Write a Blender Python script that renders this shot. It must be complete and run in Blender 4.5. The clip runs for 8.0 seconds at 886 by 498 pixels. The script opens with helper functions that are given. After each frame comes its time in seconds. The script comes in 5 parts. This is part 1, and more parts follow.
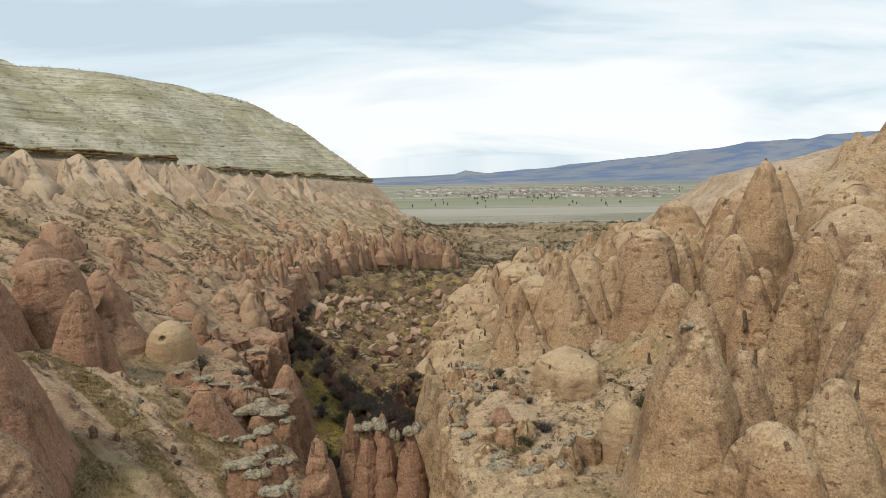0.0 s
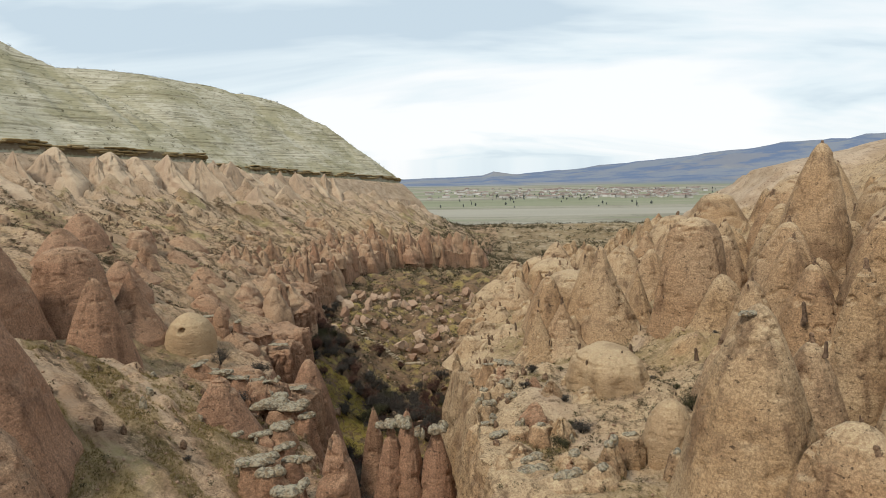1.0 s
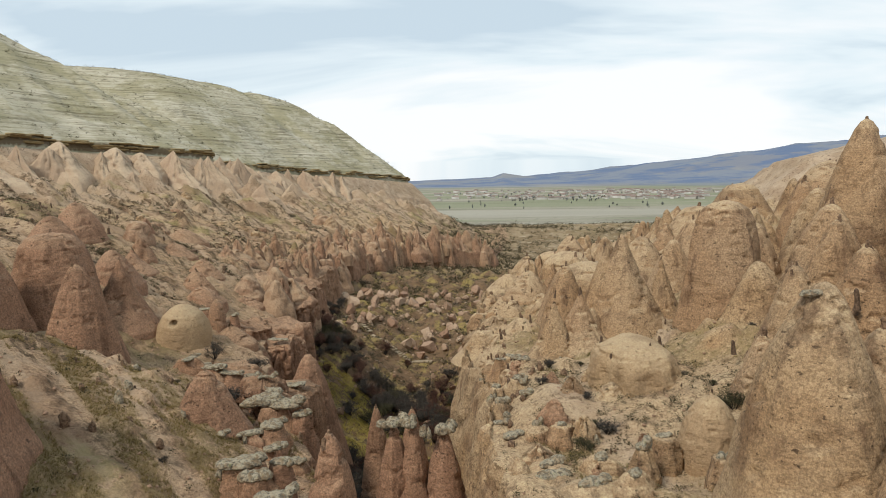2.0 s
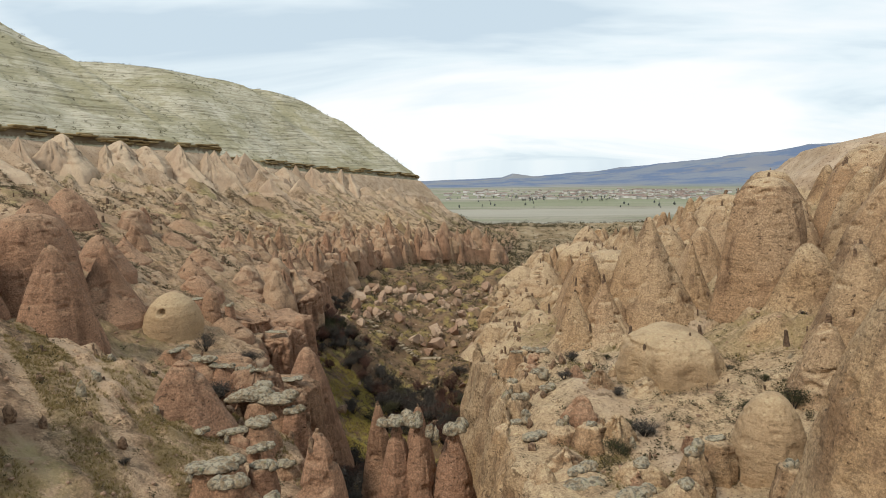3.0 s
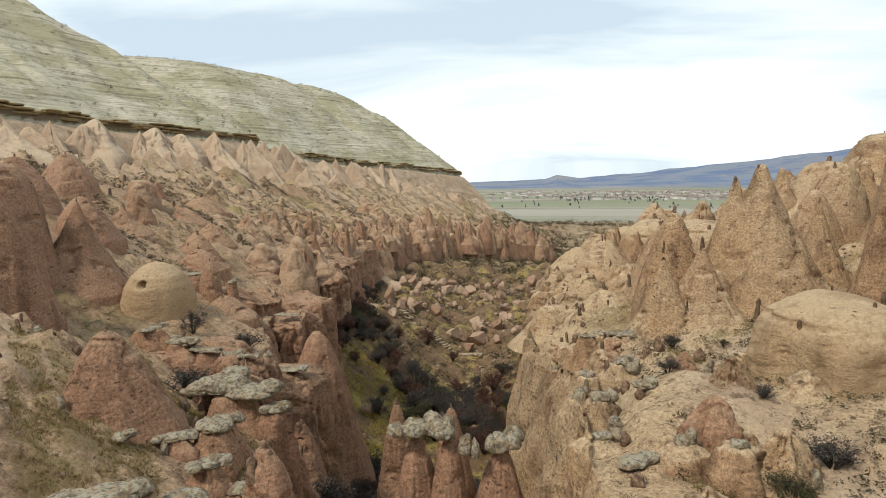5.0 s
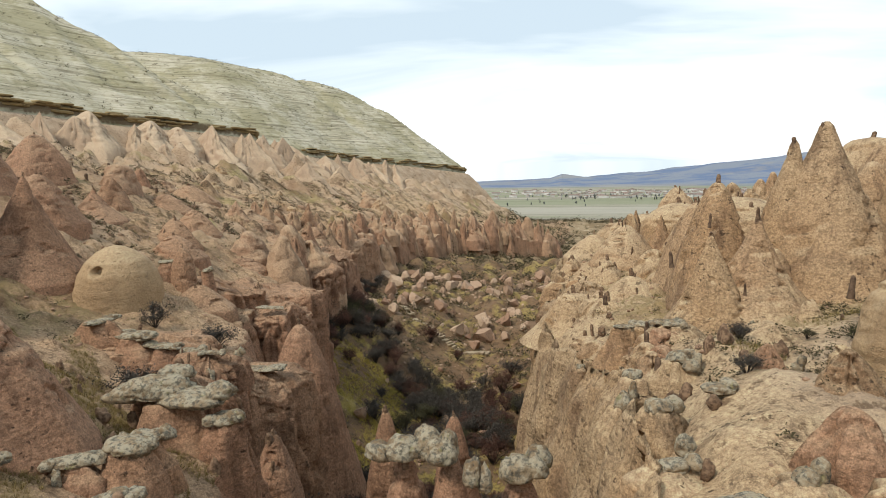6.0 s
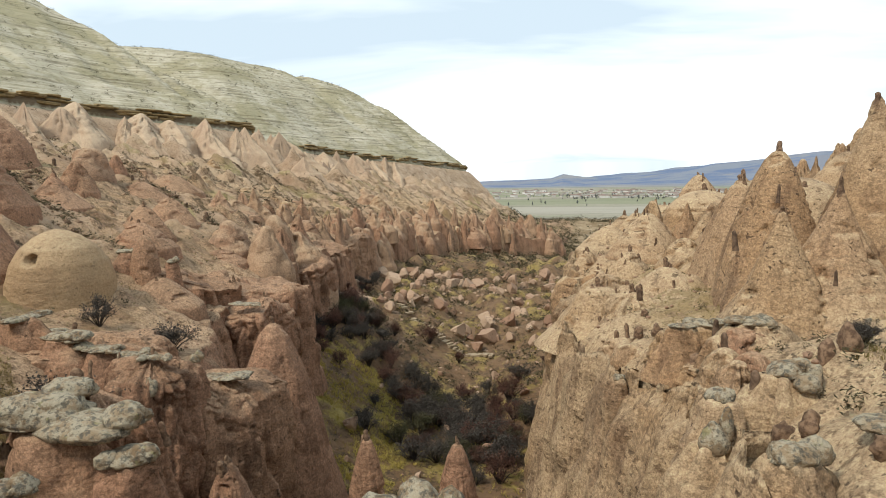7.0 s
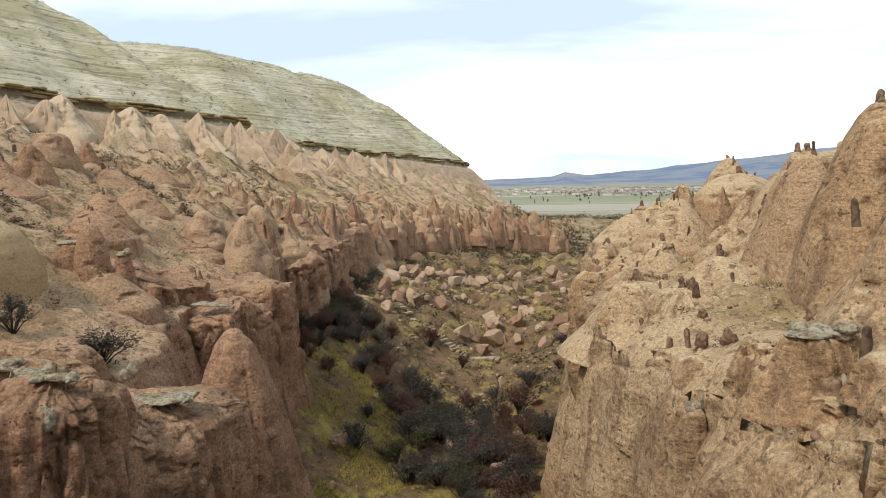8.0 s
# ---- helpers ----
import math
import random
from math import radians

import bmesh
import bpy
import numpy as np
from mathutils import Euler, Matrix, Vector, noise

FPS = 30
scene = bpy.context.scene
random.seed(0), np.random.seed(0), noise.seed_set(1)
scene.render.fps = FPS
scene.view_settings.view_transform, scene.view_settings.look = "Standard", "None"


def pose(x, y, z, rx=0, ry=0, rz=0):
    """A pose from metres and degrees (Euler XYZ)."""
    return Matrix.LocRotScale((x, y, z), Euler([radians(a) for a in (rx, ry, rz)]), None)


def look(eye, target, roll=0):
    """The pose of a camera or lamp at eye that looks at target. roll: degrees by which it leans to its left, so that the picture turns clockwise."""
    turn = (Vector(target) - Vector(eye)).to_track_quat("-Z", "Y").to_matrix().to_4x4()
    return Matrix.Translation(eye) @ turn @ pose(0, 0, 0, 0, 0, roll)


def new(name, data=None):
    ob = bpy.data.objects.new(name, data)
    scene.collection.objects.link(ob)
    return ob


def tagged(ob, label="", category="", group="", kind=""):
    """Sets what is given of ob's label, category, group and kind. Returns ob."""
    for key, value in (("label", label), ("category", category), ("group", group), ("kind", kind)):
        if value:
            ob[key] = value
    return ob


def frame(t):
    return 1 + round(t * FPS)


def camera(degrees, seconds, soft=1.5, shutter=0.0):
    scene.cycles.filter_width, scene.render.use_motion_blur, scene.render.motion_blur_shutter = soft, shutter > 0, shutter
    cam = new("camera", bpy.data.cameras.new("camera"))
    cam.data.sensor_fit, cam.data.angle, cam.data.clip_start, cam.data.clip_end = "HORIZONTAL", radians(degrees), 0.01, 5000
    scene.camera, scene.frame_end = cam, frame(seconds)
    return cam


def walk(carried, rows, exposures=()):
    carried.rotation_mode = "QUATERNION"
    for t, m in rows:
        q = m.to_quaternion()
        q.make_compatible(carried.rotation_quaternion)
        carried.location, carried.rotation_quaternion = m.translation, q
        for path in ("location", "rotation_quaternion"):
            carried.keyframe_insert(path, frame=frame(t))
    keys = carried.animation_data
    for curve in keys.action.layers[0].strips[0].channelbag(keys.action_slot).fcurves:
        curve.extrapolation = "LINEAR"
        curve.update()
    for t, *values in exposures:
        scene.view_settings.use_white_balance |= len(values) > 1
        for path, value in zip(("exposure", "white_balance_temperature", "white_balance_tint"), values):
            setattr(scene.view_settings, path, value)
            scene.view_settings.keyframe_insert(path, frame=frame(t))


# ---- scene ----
# ---- camera and walk ----
cam = camera(70.1, 8.0, 0.45)
PATH = [
    (0, (0.146, -0.18, 29.581), (0.142, 1.805, 29.335), -0.8),
    (0.5, (0.122, 1.348, 28.777), (0.085, 3.332, 28.532), -0.9),
    (1, (0.048, 3.182, 27.9), (-0.044, 5.165, 27.66), -0.9),
    (2.5, (-0.34, 10.133, 24.769), (-0.469, 12.115, 24.536), -0.8),
    (3, (-0.552, 12.807, 23.65), (-0.702, 14.788, 23.418), -0.7),
    (3.5, (-0.762, 15.719, 22.419), (-0.923, 17.699, 22.19), -0.7),
    (4, (-1.031, 18.757, 21.117), (-1.188, 20.738, 20.89), -0.6),
    (4.5, (-1.331, 21.991, 19.759), (-1.49, 23.972, 19.534), -0.6),
    (5, (-1.624, 25.303, 18.884), (-1.907, 27.27, 18.66), -0.6),
    (6.5, (-2.915, 35.631, 15.707), (-3.215, 37.595, 15.482), -0.8),
    (7, (-3.463, 39.071, 14.991), (-3.763, 41.036, 14.767), -0.7),
    (7.5, (-3.952, 42.764, 14.232), (-4.255, 44.728, 14.007), -0.8),
    (8, (-4.519, 46.329, 13.529), (-4.825, 48.292, 13.302), -1.0),
]
walk(cam, [(t, look(eye, target, roll)) for t, eye, target, roll in PATH], [(0, -0.1), (4, -0.02), (8, 0.2)])

# ---- world, sun and exposure ----
SUN_ELEVATION, SUN_AZIMUTH = radians(50), radians(-140)
scene.view_settings.exposure = 0.0
world = bpy.data.worlds.new("overcast_sky")
scene.world = world
world.use_nodes = True


def build_world():
    nt = world.node_tree
    nt.nodes.clear()
    add = nt.nodes.new
    out, bg = add("ShaderNodeOutputWorld"), add("ShaderNodeBackground")
    sky = add("ShaderNodeTexSky")
    sky.sky_type, sky.sun_disc = "NISHITA", False
    sky.sun_elevation, sky.sun_rotation = SUN_ELEVATION, SUN_AZIMUTH
    coord, sep = add("ShaderNodeTexCoord"), add("ShaderNodeSeparateXYZ")
    nt.links.new(coord.outputs["Generated"], sep.inputs[0])
    # cloud deck: directions flattened onto a plane overhead
    clamp = add("ShaderNodeMath")
    clamp.operation = "MAXIMUM"
    clamp.inputs[1].default_value = 0.02
    nt.links.new(sep.outputs["Z"], clamp.inputs[0])
    lift = add("ShaderNodeMath")
    lift.operation = "ADD"
    lift.inputs[1].default_value = 0.20
    nt.links.new(clamp.outputs[0], lift.inputs[0])
    div = []
    for axis in ("X", "Y"):
        d = add("ShaderNodeMath")
        d.operation = "DIVIDE"
        nt.links.new(sep.outputs[axis], d.inputs[0])
        nt.links.new(lift.outputs[0], d.inputs[1])
        div.append(d)
    comb = add("ShaderNodeCombineXYZ")
    nt.links.new(div[0].outputs[0], comb.inputs[0])
    nt.links.new(div[1].outputs[0], comb.inputs[1])
    mapping = add("ShaderNodeMapping")
    mapping.inputs["Location"].default_value = (1.85, 0.4, 7.3)
    mapping.inputs["Scale"].default_value = (0.5, 1.0, 1.0)
    nt.links.new(comb.outputs[0], mapping.inputs["Vector"])
    cloud = add("ShaderNodeTexNoise")
    cloud.inputs["Scale"].default_value = 1.15
    cloud.inputs["Detail"].default_value = 5.0
    cloud.inputs["Roughness"].default_value = 0.52
    cloud.inputs["Distortion"].default_value = 0.5
    nt.links.new(mapping.outputs[0], cloud.inputs["Vector"])
    ramp = add("ShaderNodeValToRGB")
    e = ramp.color_ramp.elements
    e[0].position, e[0].color = 0.32, (0.60, 0.72, 0.81, 1)
    e[1].position, e[1].color = 0.54, (0.99, 1.01, 1.02, 1)
    mid = ramp.color_ramp.elements.new(0.42)
    mid.color = (0.80, 0.90, 0.95, 1)
    heavy = add("ShaderNodeMath")
    heavy.operation = "MULTIPLY_ADD"
    heavy.inputs[1].default_value = -0.32
    nt.links.new(clamp.outputs[0], heavy.inputs[0])
    nt.links.new(cloud.outputs["Fac"], heavy.inputs[2])
    nt.links.new(heavy.outputs[0], ramp.inputs[0])
    scale_up = add("ShaderNodeVectorMath")
    scale_up.operation = "SCALE"
    scale_up.inputs["Scale"].default_value = 10.0
    nt.links.new(ramp.outputs[0], scale_up.inputs[0])
    mix = add("ShaderNodeMix")
    mix.data_type = "RGBA"
    mix.inputs[0].default_value = 0.93
    nt.links.new(sky.outputs[0], mix.inputs[6])
    nt.links.new(scale_up.outputs[0], mix.inputs[7])
    bg.inputs["Strength"].default_value = 0.11
    nt.links.new(mix.outputs[2], bg.inputs["Color"])
    nt.links.new(bg.outputs[0], out.inputs[0])


build_world()
sun_data = bpy.data.lights.new("sun", "SUN")
sun_data.energy, sun_data.angle, sun_data.color = 2.7, radians(10), (1.0, 0.92, 0.80)
sun = new("sun", sun_data)
sun.matrix_world = look((-78, -53, 145), (0, 40, 0))

# ---- noise on arrays ----


def _hash(ix, iy, iz, seed):
    h = (ix * 374761393 + iy * 668265263 + iz * 2147483647 + seed * 1274126177) & 0xFFFFFFFF
    h = ((h ^ (h >> 13)) * 1274126177) & 0xFFFFFFFF
    h = ((h ^ (h >> 16)) * 2246822519) & 0xFFFFFFFF
    return ((h ^ (h >> 15)) & 0xFFFFFF) / float(0xFFFFFF)


def vnoise(x, y, seed=0, z=None):
    """Smooth value noise, 0 to 1, in two or three dimensions."""
    xi, yi = np.floor(x).astype(np.int64), np.floor(y).astype(np.int64)
    fx, fy = x - xi, y - yi
    fx, fy = fx * fx * (3 - 2 * fx), fy * fy * (3 - 2 * fy)

    def layer(zi):
        a, b = _hash(xi, yi, zi, seed), _hash(xi + 1, yi, zi, seed)
        c, d = _hash(xi, yi + 1, zi, seed), _hash(xi + 1, yi + 1, zi, seed)
        return (a + (b - a) * fx) * (1 - fy) + (c + (d - c) * fx) * fy

    if z is None:
        return layer(np.zeros_like(xi))
    zi = np.floor(z).astype(np.int64)
    fz = z - zi
    fz = fz * fz * (3 - 2 * fz)
    return layer(zi) * (1 - fz) + layer(zi + 1) * fz


def fbm(x, y, seed=0, octaves=4, z=None, gain=0.5):
    """Layered noise, about -1 to 1."""
    total, amp, norm, f = 0.0, 1.0, 0.0, 1.0
    for k in range(octaves):
        total = total + amp * (vnoise(x * f + 17.3 * k, y * f - 9.1 * k, seed + k, None if z is None else z * f + 5.7 * k) * 2 - 1)
        norm += amp
        amp, f = amp * gain, f * 2.03
    return total / norm


def smooth(a, b, x):
    t = np.clip((x - a) / (b - a), 0, 1)
    return t * t * (3 - 2 * t)


def cone_field(x, y, cell, seed, slope, low, high, sharp=0.15, stretch=1.0, lengthwise=1.0):
    """The upper hull of many rounded cones, one in each cell of a shaken grid."""
    gx, gy = x / cell, y / (cell * stretch)
    xi, yi = np.floor(gx).astype(np.int64), np.floor(gy).astype(np.int64)
    best = np.zeros_like(x)
    for dx in (-1, 0, 1):
        for dy in (-1, 0, 1):
            cx, cy = xi + dx, yi + dy
            px = (cx + 0.15 + 0.7 * _hash(cx, cy, cx * 0, seed)) * cell
            py = (cy + 0.15 + 0.7 * _hash(cx, cy, cx * 0, seed + 1)) * cell * stretch
            h = low + (high - low) * _hash(cx, cy, cx * 0, seed + 2) ** 1.5
            k = slope * (0.75 + 0.6 * _hash(cx, cy, cx * 0, seed + 3))
            d = np.sqrt((lengthwise * (x - px)) ** 2 + (y - py) ** 2 + (sharp * cell) ** 2) - sharp * cell
            best = np.maximum(best, h - k * d)
    return best


def pyramid_field(u, w, wide, deep, seed, k_side, k_down, low, high):
    """The upper hull of four-sided pyramids with sharp crests, in rows along u, that lean out along w."""
    ui, wi = np.floor(u / wide).astype(np.int64), np.floor(w / deep).astype(np.int64)
    best = np.full(u.shape, -50.0)
    for du in (-2, -1, 0, 1, 2):
        for dw in (-2, -1, 0, 1):
            cu, cw = ui + du, wi + dw
            pu = (cu + 0.1 + 0.8 * _hash(cu, cw, cu * 0, seed)) * wide
            pw = (cw + 0.1 + 0.8 * _hash(cu, cw, cu * 0, seed + 1)) * deep
            h = low + (high - low) * _hash(cu, cw, cu * 0, seed + 2)
            side = k_side * (0.7 + 0.7 * _hash(cu, cw, cu * 0, seed + 3))
            away = w - pw
            best = np.maximum(best, h - side * np.abs(u - pu) - np.where(away > 0, k_down, 1.6 * k_down) * np.abs(away))
    return best


# ---- the lie of the land ----
Y_ST = [-100, 30, 45, 52, 57, 60, 66, 70, 76, 82, 90, 97, 106, 116, 130, 146, 200, 245, 285, 302, 316, 380, 520]
RIM_L = [-9, -10, -10.5, -13, -17, -22, -24, -24, -24.5, -27, -29, -30.5, -31.5, -32.5, -35, -38, -43, -43, -36, -14, 2, 8, 20]
RIM_LZ = [7, 7, 6.6, 6.2, 5.5, 5, 5, 5, 5, 5, 5.4, 5.4, 5.2, 5, 4.4, 3.4, -1, -4, -7, -9, -12, -18, -28]
FOOT_LZ = [6, 5.0, 2.5, -0.5, -1.5, -1.5, -4, -5.5, -6.5, -6, -4.5, -3, -2, -1.2, -2, -4, -9, -12, -16, -19, -20, -22, -29]
FLOOR_Z = [5, 4.0, 0.5, -3.0, -3.2, -3.5, -7, -8.2, -9.3, -10, -10.5, -11, -11.5, -11.5, -9.5, -8, -12, -14, -18, -20, -21, -24, -30]
FOOT_RZ = [6, 5.0, 1.5, -2.0, -2.0, -1, -5, -7, -8.5, -9, -9.5, -9, -8, -7, -6.5, -7, -11, -14, -18, -20, -21, -24, -30]
RIM_R = [1.2, 1.2, 0.8, 0.8, 0.8, 0.6, -0.4, -0.8, -1.2, -1.4, -0.6, 0.2, 0.5, 3, 6, 9, 16, 24, 30, 36, 40, 52, 70]
RIM_RZ = [9.4, 9.4, 9.6, 9.6, 9.3, 8.6, 6.9, 6.6, 7.0, 6.4, 5.8, 6.0, 6.8, 7.4, 7.2, 5, -5, -11, -17, -20, -21, -24, -30]
MESA = [(-205, 40), (-178, 120), (-152, 185), (-143, 230), (-126, 262), (-121, 288), (-127, 305), (-143, 328), (-139, 348), (-131, 364),
        (-118, 415), (-98, 450), (-74, 495), (-58, 524), (-70, 560), (-150, 640), (-420, 760), (-900, 700), (-900, 40)]


def along(y, values):
    return np.interp(y, Y_ST, values)


def flutes(y, seed):
    return 1.5 * fbm(y * 0.11, y * 0 + 3.3, seed, 4) + 0.5 * fbm(y * 0.9, y * 0 + 7.7, seed + 5, 2)


def edges(y):
    """Where the gorge's walls begin and end in x: left rim, left foot, right foot, right rim."""
    damp = 1 - 0.6 * smooth(60, 40, y)
    lr = along(y, RIM_L) + damp * flutes(y, 11)
    rr = along(y, RIM_R) + 0.7 * damp * flutes(y, 31) + 1.3 * fbm(y * 0.33, y * 0 + 4.1, 33, 2) * smooth(44, 50, y)
    hl = np.maximum(along(y, RIM_LZ) - along(y, FOOT_LZ), 0.5)
    hr = np.maximum(along(y, RIM_RZ) - along(y, FOOT_RZ), 0.5)
    lf = lr + 0.8 + 0.17 * hl + 0.5 * damp * np.abs(flutes(y, 51))
    rf = rr - 0.7 - 0.13 * hr - 0.4 * damp * np.abs(flutes(y, 71))
    mid = (lf + rf) / 2
    return lr, np.minimum(lf, mid - 0.4), np.maximum(rf, mid + 0.4), rr


def mesa_distance(x, y):
    """Signed distance to the foot of the mesa, positive inside."""
    best = np.full(x.shape, 1e9)
    inside = np.zeros(x.shape, bool)
    n = len(MESA)
    for k in range(n):
        (ax, ay), (bx, by) = MESA[k], MESA[(k + 1) % n]
        ex, ey = bx - ax, by - ay
        t = np.clip(((x - ax) * ex + (y - ay) * ey) / (ex * ex + ey * ey), 0, 1)
        best = np.minimum(best, (x - ax - t * ex) ** 2 + (y - ay - t * ey) ** 2)
        if ey:
            crosses = ((ay > y) != (by > y)) & (x < ex * (y - ay) / ey + ax)
            inside ^= crosses
    return np.where(inside, 1, -1) * np.sqrt(best)


def ledge_level(y):
    return np.interp(y, [40, 150, 230, 290, 365, 420, 450, 524, 560, 700], [44, 43, 40, 38, 34, 31, 30, 24, 22, 15])


def ledge_distance(x, y):
    """Distance inside the ledge's broken outline."""
    return mesa_distance(x, y) + 2.5 * fbm(x * 0.05, y * 0.05, 41, 4) + 0.5 * fbm(x * 0.2, y * 0.2, 43, 2)


def grass_band(x, y):
    """Long strips of grass on the near slope, with bare sand between them."""
    along_, across = 0.74 * x - 0.67 * y, 0.67 * x + 0.74 * y
    return fbm(along_ * 0.06, across * 0.6, 35, 5, None, 0.58) - 0.01


def rib_field(x, y):
    """Sharp crests and hollows along the fall line of the left hillside, 0 in the hollows to 1 on the crests."""
    across, down = 0.6 * x + 0.8 * y + 5 * fbm(x * 0.025, y * 0.025, 63, 3), 0.8 * x - 0.6 * y
    broad = 1 - np.abs(vnoise(across * 0.085, down * 0.014 + 3.1, 65) * 2 - 1)
    narrow = 1 - np.abs(vnoise(across * 0.24, down * 0.03 + 7.7, 69) * 2 - 1)
    return 0.68 * broad + 0.32 * narrow


def pale_ridge(x, y):
    ridge = np.minimum(27.5 + 0.24 * (x - 60), 27.5 - 0.8 * (60 - x)) - 0.36 * np.maximum(128 - y, 0) - 0.3 * np.maximum(y - 142, 0)
    return ridge + 1.6 * fbm(x * 0.07, y * 0.07, 87, 4) + 0.6 * fbm(x * 0.3, y * 0.3, 88, 3)


def land(x, y):
    """Height of the ground and the weights of its kinds: grass, mesa, plain, red."""
    x, y = np.asarray(x, float), np.asarray(y, float)
    lr, lf, rf, rr = edges(y)
    zlr, zlf, zf, zrf, zrr = (along(y, v) for v in (RIM_LZ, FOOT_LZ, FLOOR_Z, FOOT_RZ, RIM_RZ))
    zlr = zlr + (0.7 + 1.8 * smooth(100, 150, y)) * fbm(x * 0.25, y * 0.25, 91, 3)
    zrr = zrr + 0.7 * fbm(x * 0.25, y * 0.25, 95, 3)
    # floor of the gorge: a trough with talus against both walls
    t = np.clip((x - lf) / np.maximum(rf - lf, 0.1), 0, 1)
    floor = np.where(t < 0.6, zlf + (zf - zlf) * smooth(0, 0.6, t), zf + (zrf - zf) * smooth(0.6, 1, t))
    floor = floor + (0.35 + 1.1 * smooth(112, 130, y)) * fbm(x * 0.3, y * 0.3, 21, 5, None, 0.6)
    floor = floor + cone_field(x + fbm(x * .2, y * .2, 8, 2), y, 7.0, 151, 1.1, 0.0, 3.2, 0.4) * smooth(124, 150, y) * smooth(330, 270, y)
    # walls, bulging outwards towards the top
    tl = np.clip((x - lr) / np.maximum(lf - lr, 0.1), 0, 1)
    wall_l = zlr + (floor - zlr) * (0.35 * tl ** 2 + 0.65 * tl)
    tr = np.clip((rr - x) / np.maximum(rr - rf, 0.1), 0, 1)
    wall_r = zrr + (floor - zrr) * (0.45 * tr ** 2 + 0.55 * tr)
    # left hillside, up to the ledge at the mesa's foot
    ledge_z = ledge_level(y)
    md = ledge_distance(x, y)
    dl = np.maximum(lr - x, 0)
    share = dl / np.maximum(dl + np.maximum(-md, 0), 0.1)
    power = np.interp(y, [100, 135, 160, 235, 290], [0.55, 0.6, 0.78, 1.0, 1.2])
    drop = np.interp(y, [95, 150], [5.0, 12.0]) + np.interp(y, [95, 150], [13.0, 6.0]) * smooth(46, 9, -md)
    hill = zlr + (ledge_z - drop - zlr) * share ** power * np.where(y < 200, dl / (dl + 6.0), 1.0)
    # ribs that run down the fall line, with scrubby gullies between them
    worn = smooth(5, 26, dl) * smooth(2, 14, -md)
    rib = rib_field(x, y)
    left_h = hill + (3.2 + 2.2 * smooth(60, 25, -md)) * (rib - 0.4) * worn + 1.8 * fbm(x * 0.035, y * 0.05, 61, 4) * worn
    left_h = left_h + 0.5 * fbm(x * 0.3, y * 0.3, 64, 3) * worn
    left_h = left_h - 1.7 * np.exp(-((x + 35.0) / 5.0) ** 2 - ((y - 71.5) / 6.0) ** 2)
    far = smooth(110, 200, y)
    up = smooth(44, 10, -md)
    wx, wy = x + 2 * fbm(x * .1, y * .1, 5, 3), y + 2 * fbm(x * .1, y * .1, 6, 3)
    fu, fw = y + 0.25 * x + 1.6 * fbm(x * .09, y * .09, 5, 4), -md + 2.2 * fbm(x * .08, y * .08, 6, 4)
    big = pyramid_field(fu, fw, 10.5, 15.0, 101, 1.25, 0.62, 2.0, 14.0)
    big = np.maximum(big, pyramid_field(fu + 31.0, fw, 6.0, 8.0, 107, 1.4, 0.7, 0.0, 6.5))
    big = big * smooth(62, 12, -md) * smooth(3.5, 9.0, -md) * smooth(70, 130, y) + 0.5 * fbm(x * .35, y * .35, 109, 3) * smooth(62, 30, -md)
    lumpy = smooth(-0.3, 0.2, fbm(x * .03, y * .03, 67, 3) - 0.04)
    medium = cone_field(wx, wy, 10.0, 111, 1.7, 0.0, 5.6, 0.06) * smooth(4, 14, dl) * (0.3 + 0.7 * far) * lumpy * (1 - 0.6 * smooth(60, 30, -md))
    rimrock = cone_field(wx, wy, 5.0, 115, 3.2, 0.5, 6.0, 0.06) * smooth(22, 6, dl) * smooth(100, 135, y) * smooth(0.2, 2.0, dl)
    small = cone_field(x, y, 2.4, 121, 1.7, 0.0, 1.5, 0.1) * smooth(-1, 8, dl) * (0.18 + 0.22 * far + 0.4 * smooth(30, 10, dl))
    left_h = left_h + np.maximum(np.maximum(big, rimrock), np.maximum(medium, small))
    # the mesa: a step at the ledge, then long terraced slopes to a rounded top
    step = 13.5 * smooth(-17.0, -0.8, md) ** 0.9 + 4.5 * smooth(0, 1.4, md)
    rise = np.maximum(md - 2, 0)
    slope = np.interp(y, [295, 330], [0.68, 0.80]) * rise
    top = np.interp(y, [285, 320], [130, 72]) - 5 * smooth(-195, -270, x) * smooth(300, 330, y)
    slope = slope / (1 + (slope / top) ** 6) ** (1 / 6)
    # the gully that parts the near spur from the body of the mesa
    off = np.abs(y - (328 + 0.16 * (-143 - x))) * 0.95
    floor_up = 3 + 0.33 * np.maximum(-143 - x, 0)
    bank = floor_up + np.where(y > 328 + 0.16 * (-143 - x), 0.52, 0.8) * np.sqrt(off ** 2 + 16) + 90 * smooth(-128, -112, x)
    slope = np.minimum(slope, bank) - 1.5 * np.exp(-np.abs(slope - bank) / 3)
    # shallow ravines down the face
    ravine = np.abs(fbm((y + 0.4 * x) * 0.022 + 5.1, x * 0.004, 75, 3))
    slope = slope - 2.6 * smooth(0.16, 0.0, ravine) * smooth(3, 20, slope)
    terrace = 0.22 * np.sin(slope * 2.3 + 1.2 * fbm(x * 0.02, y * 0.02, 71, 2)) + 1.6 * fbm(x * 0.03, y * 0.03, 73, 4)
    mesa_h = ledge_z - 18 + step + slope + terrace * smooth(2, 12, md)
    left_all = np.where(md > 0, mesa_h, np.maximum(left_h, np.where(md > -17.0, mesa_h, -99.0)))
    nose = smooth(470, 600, y)
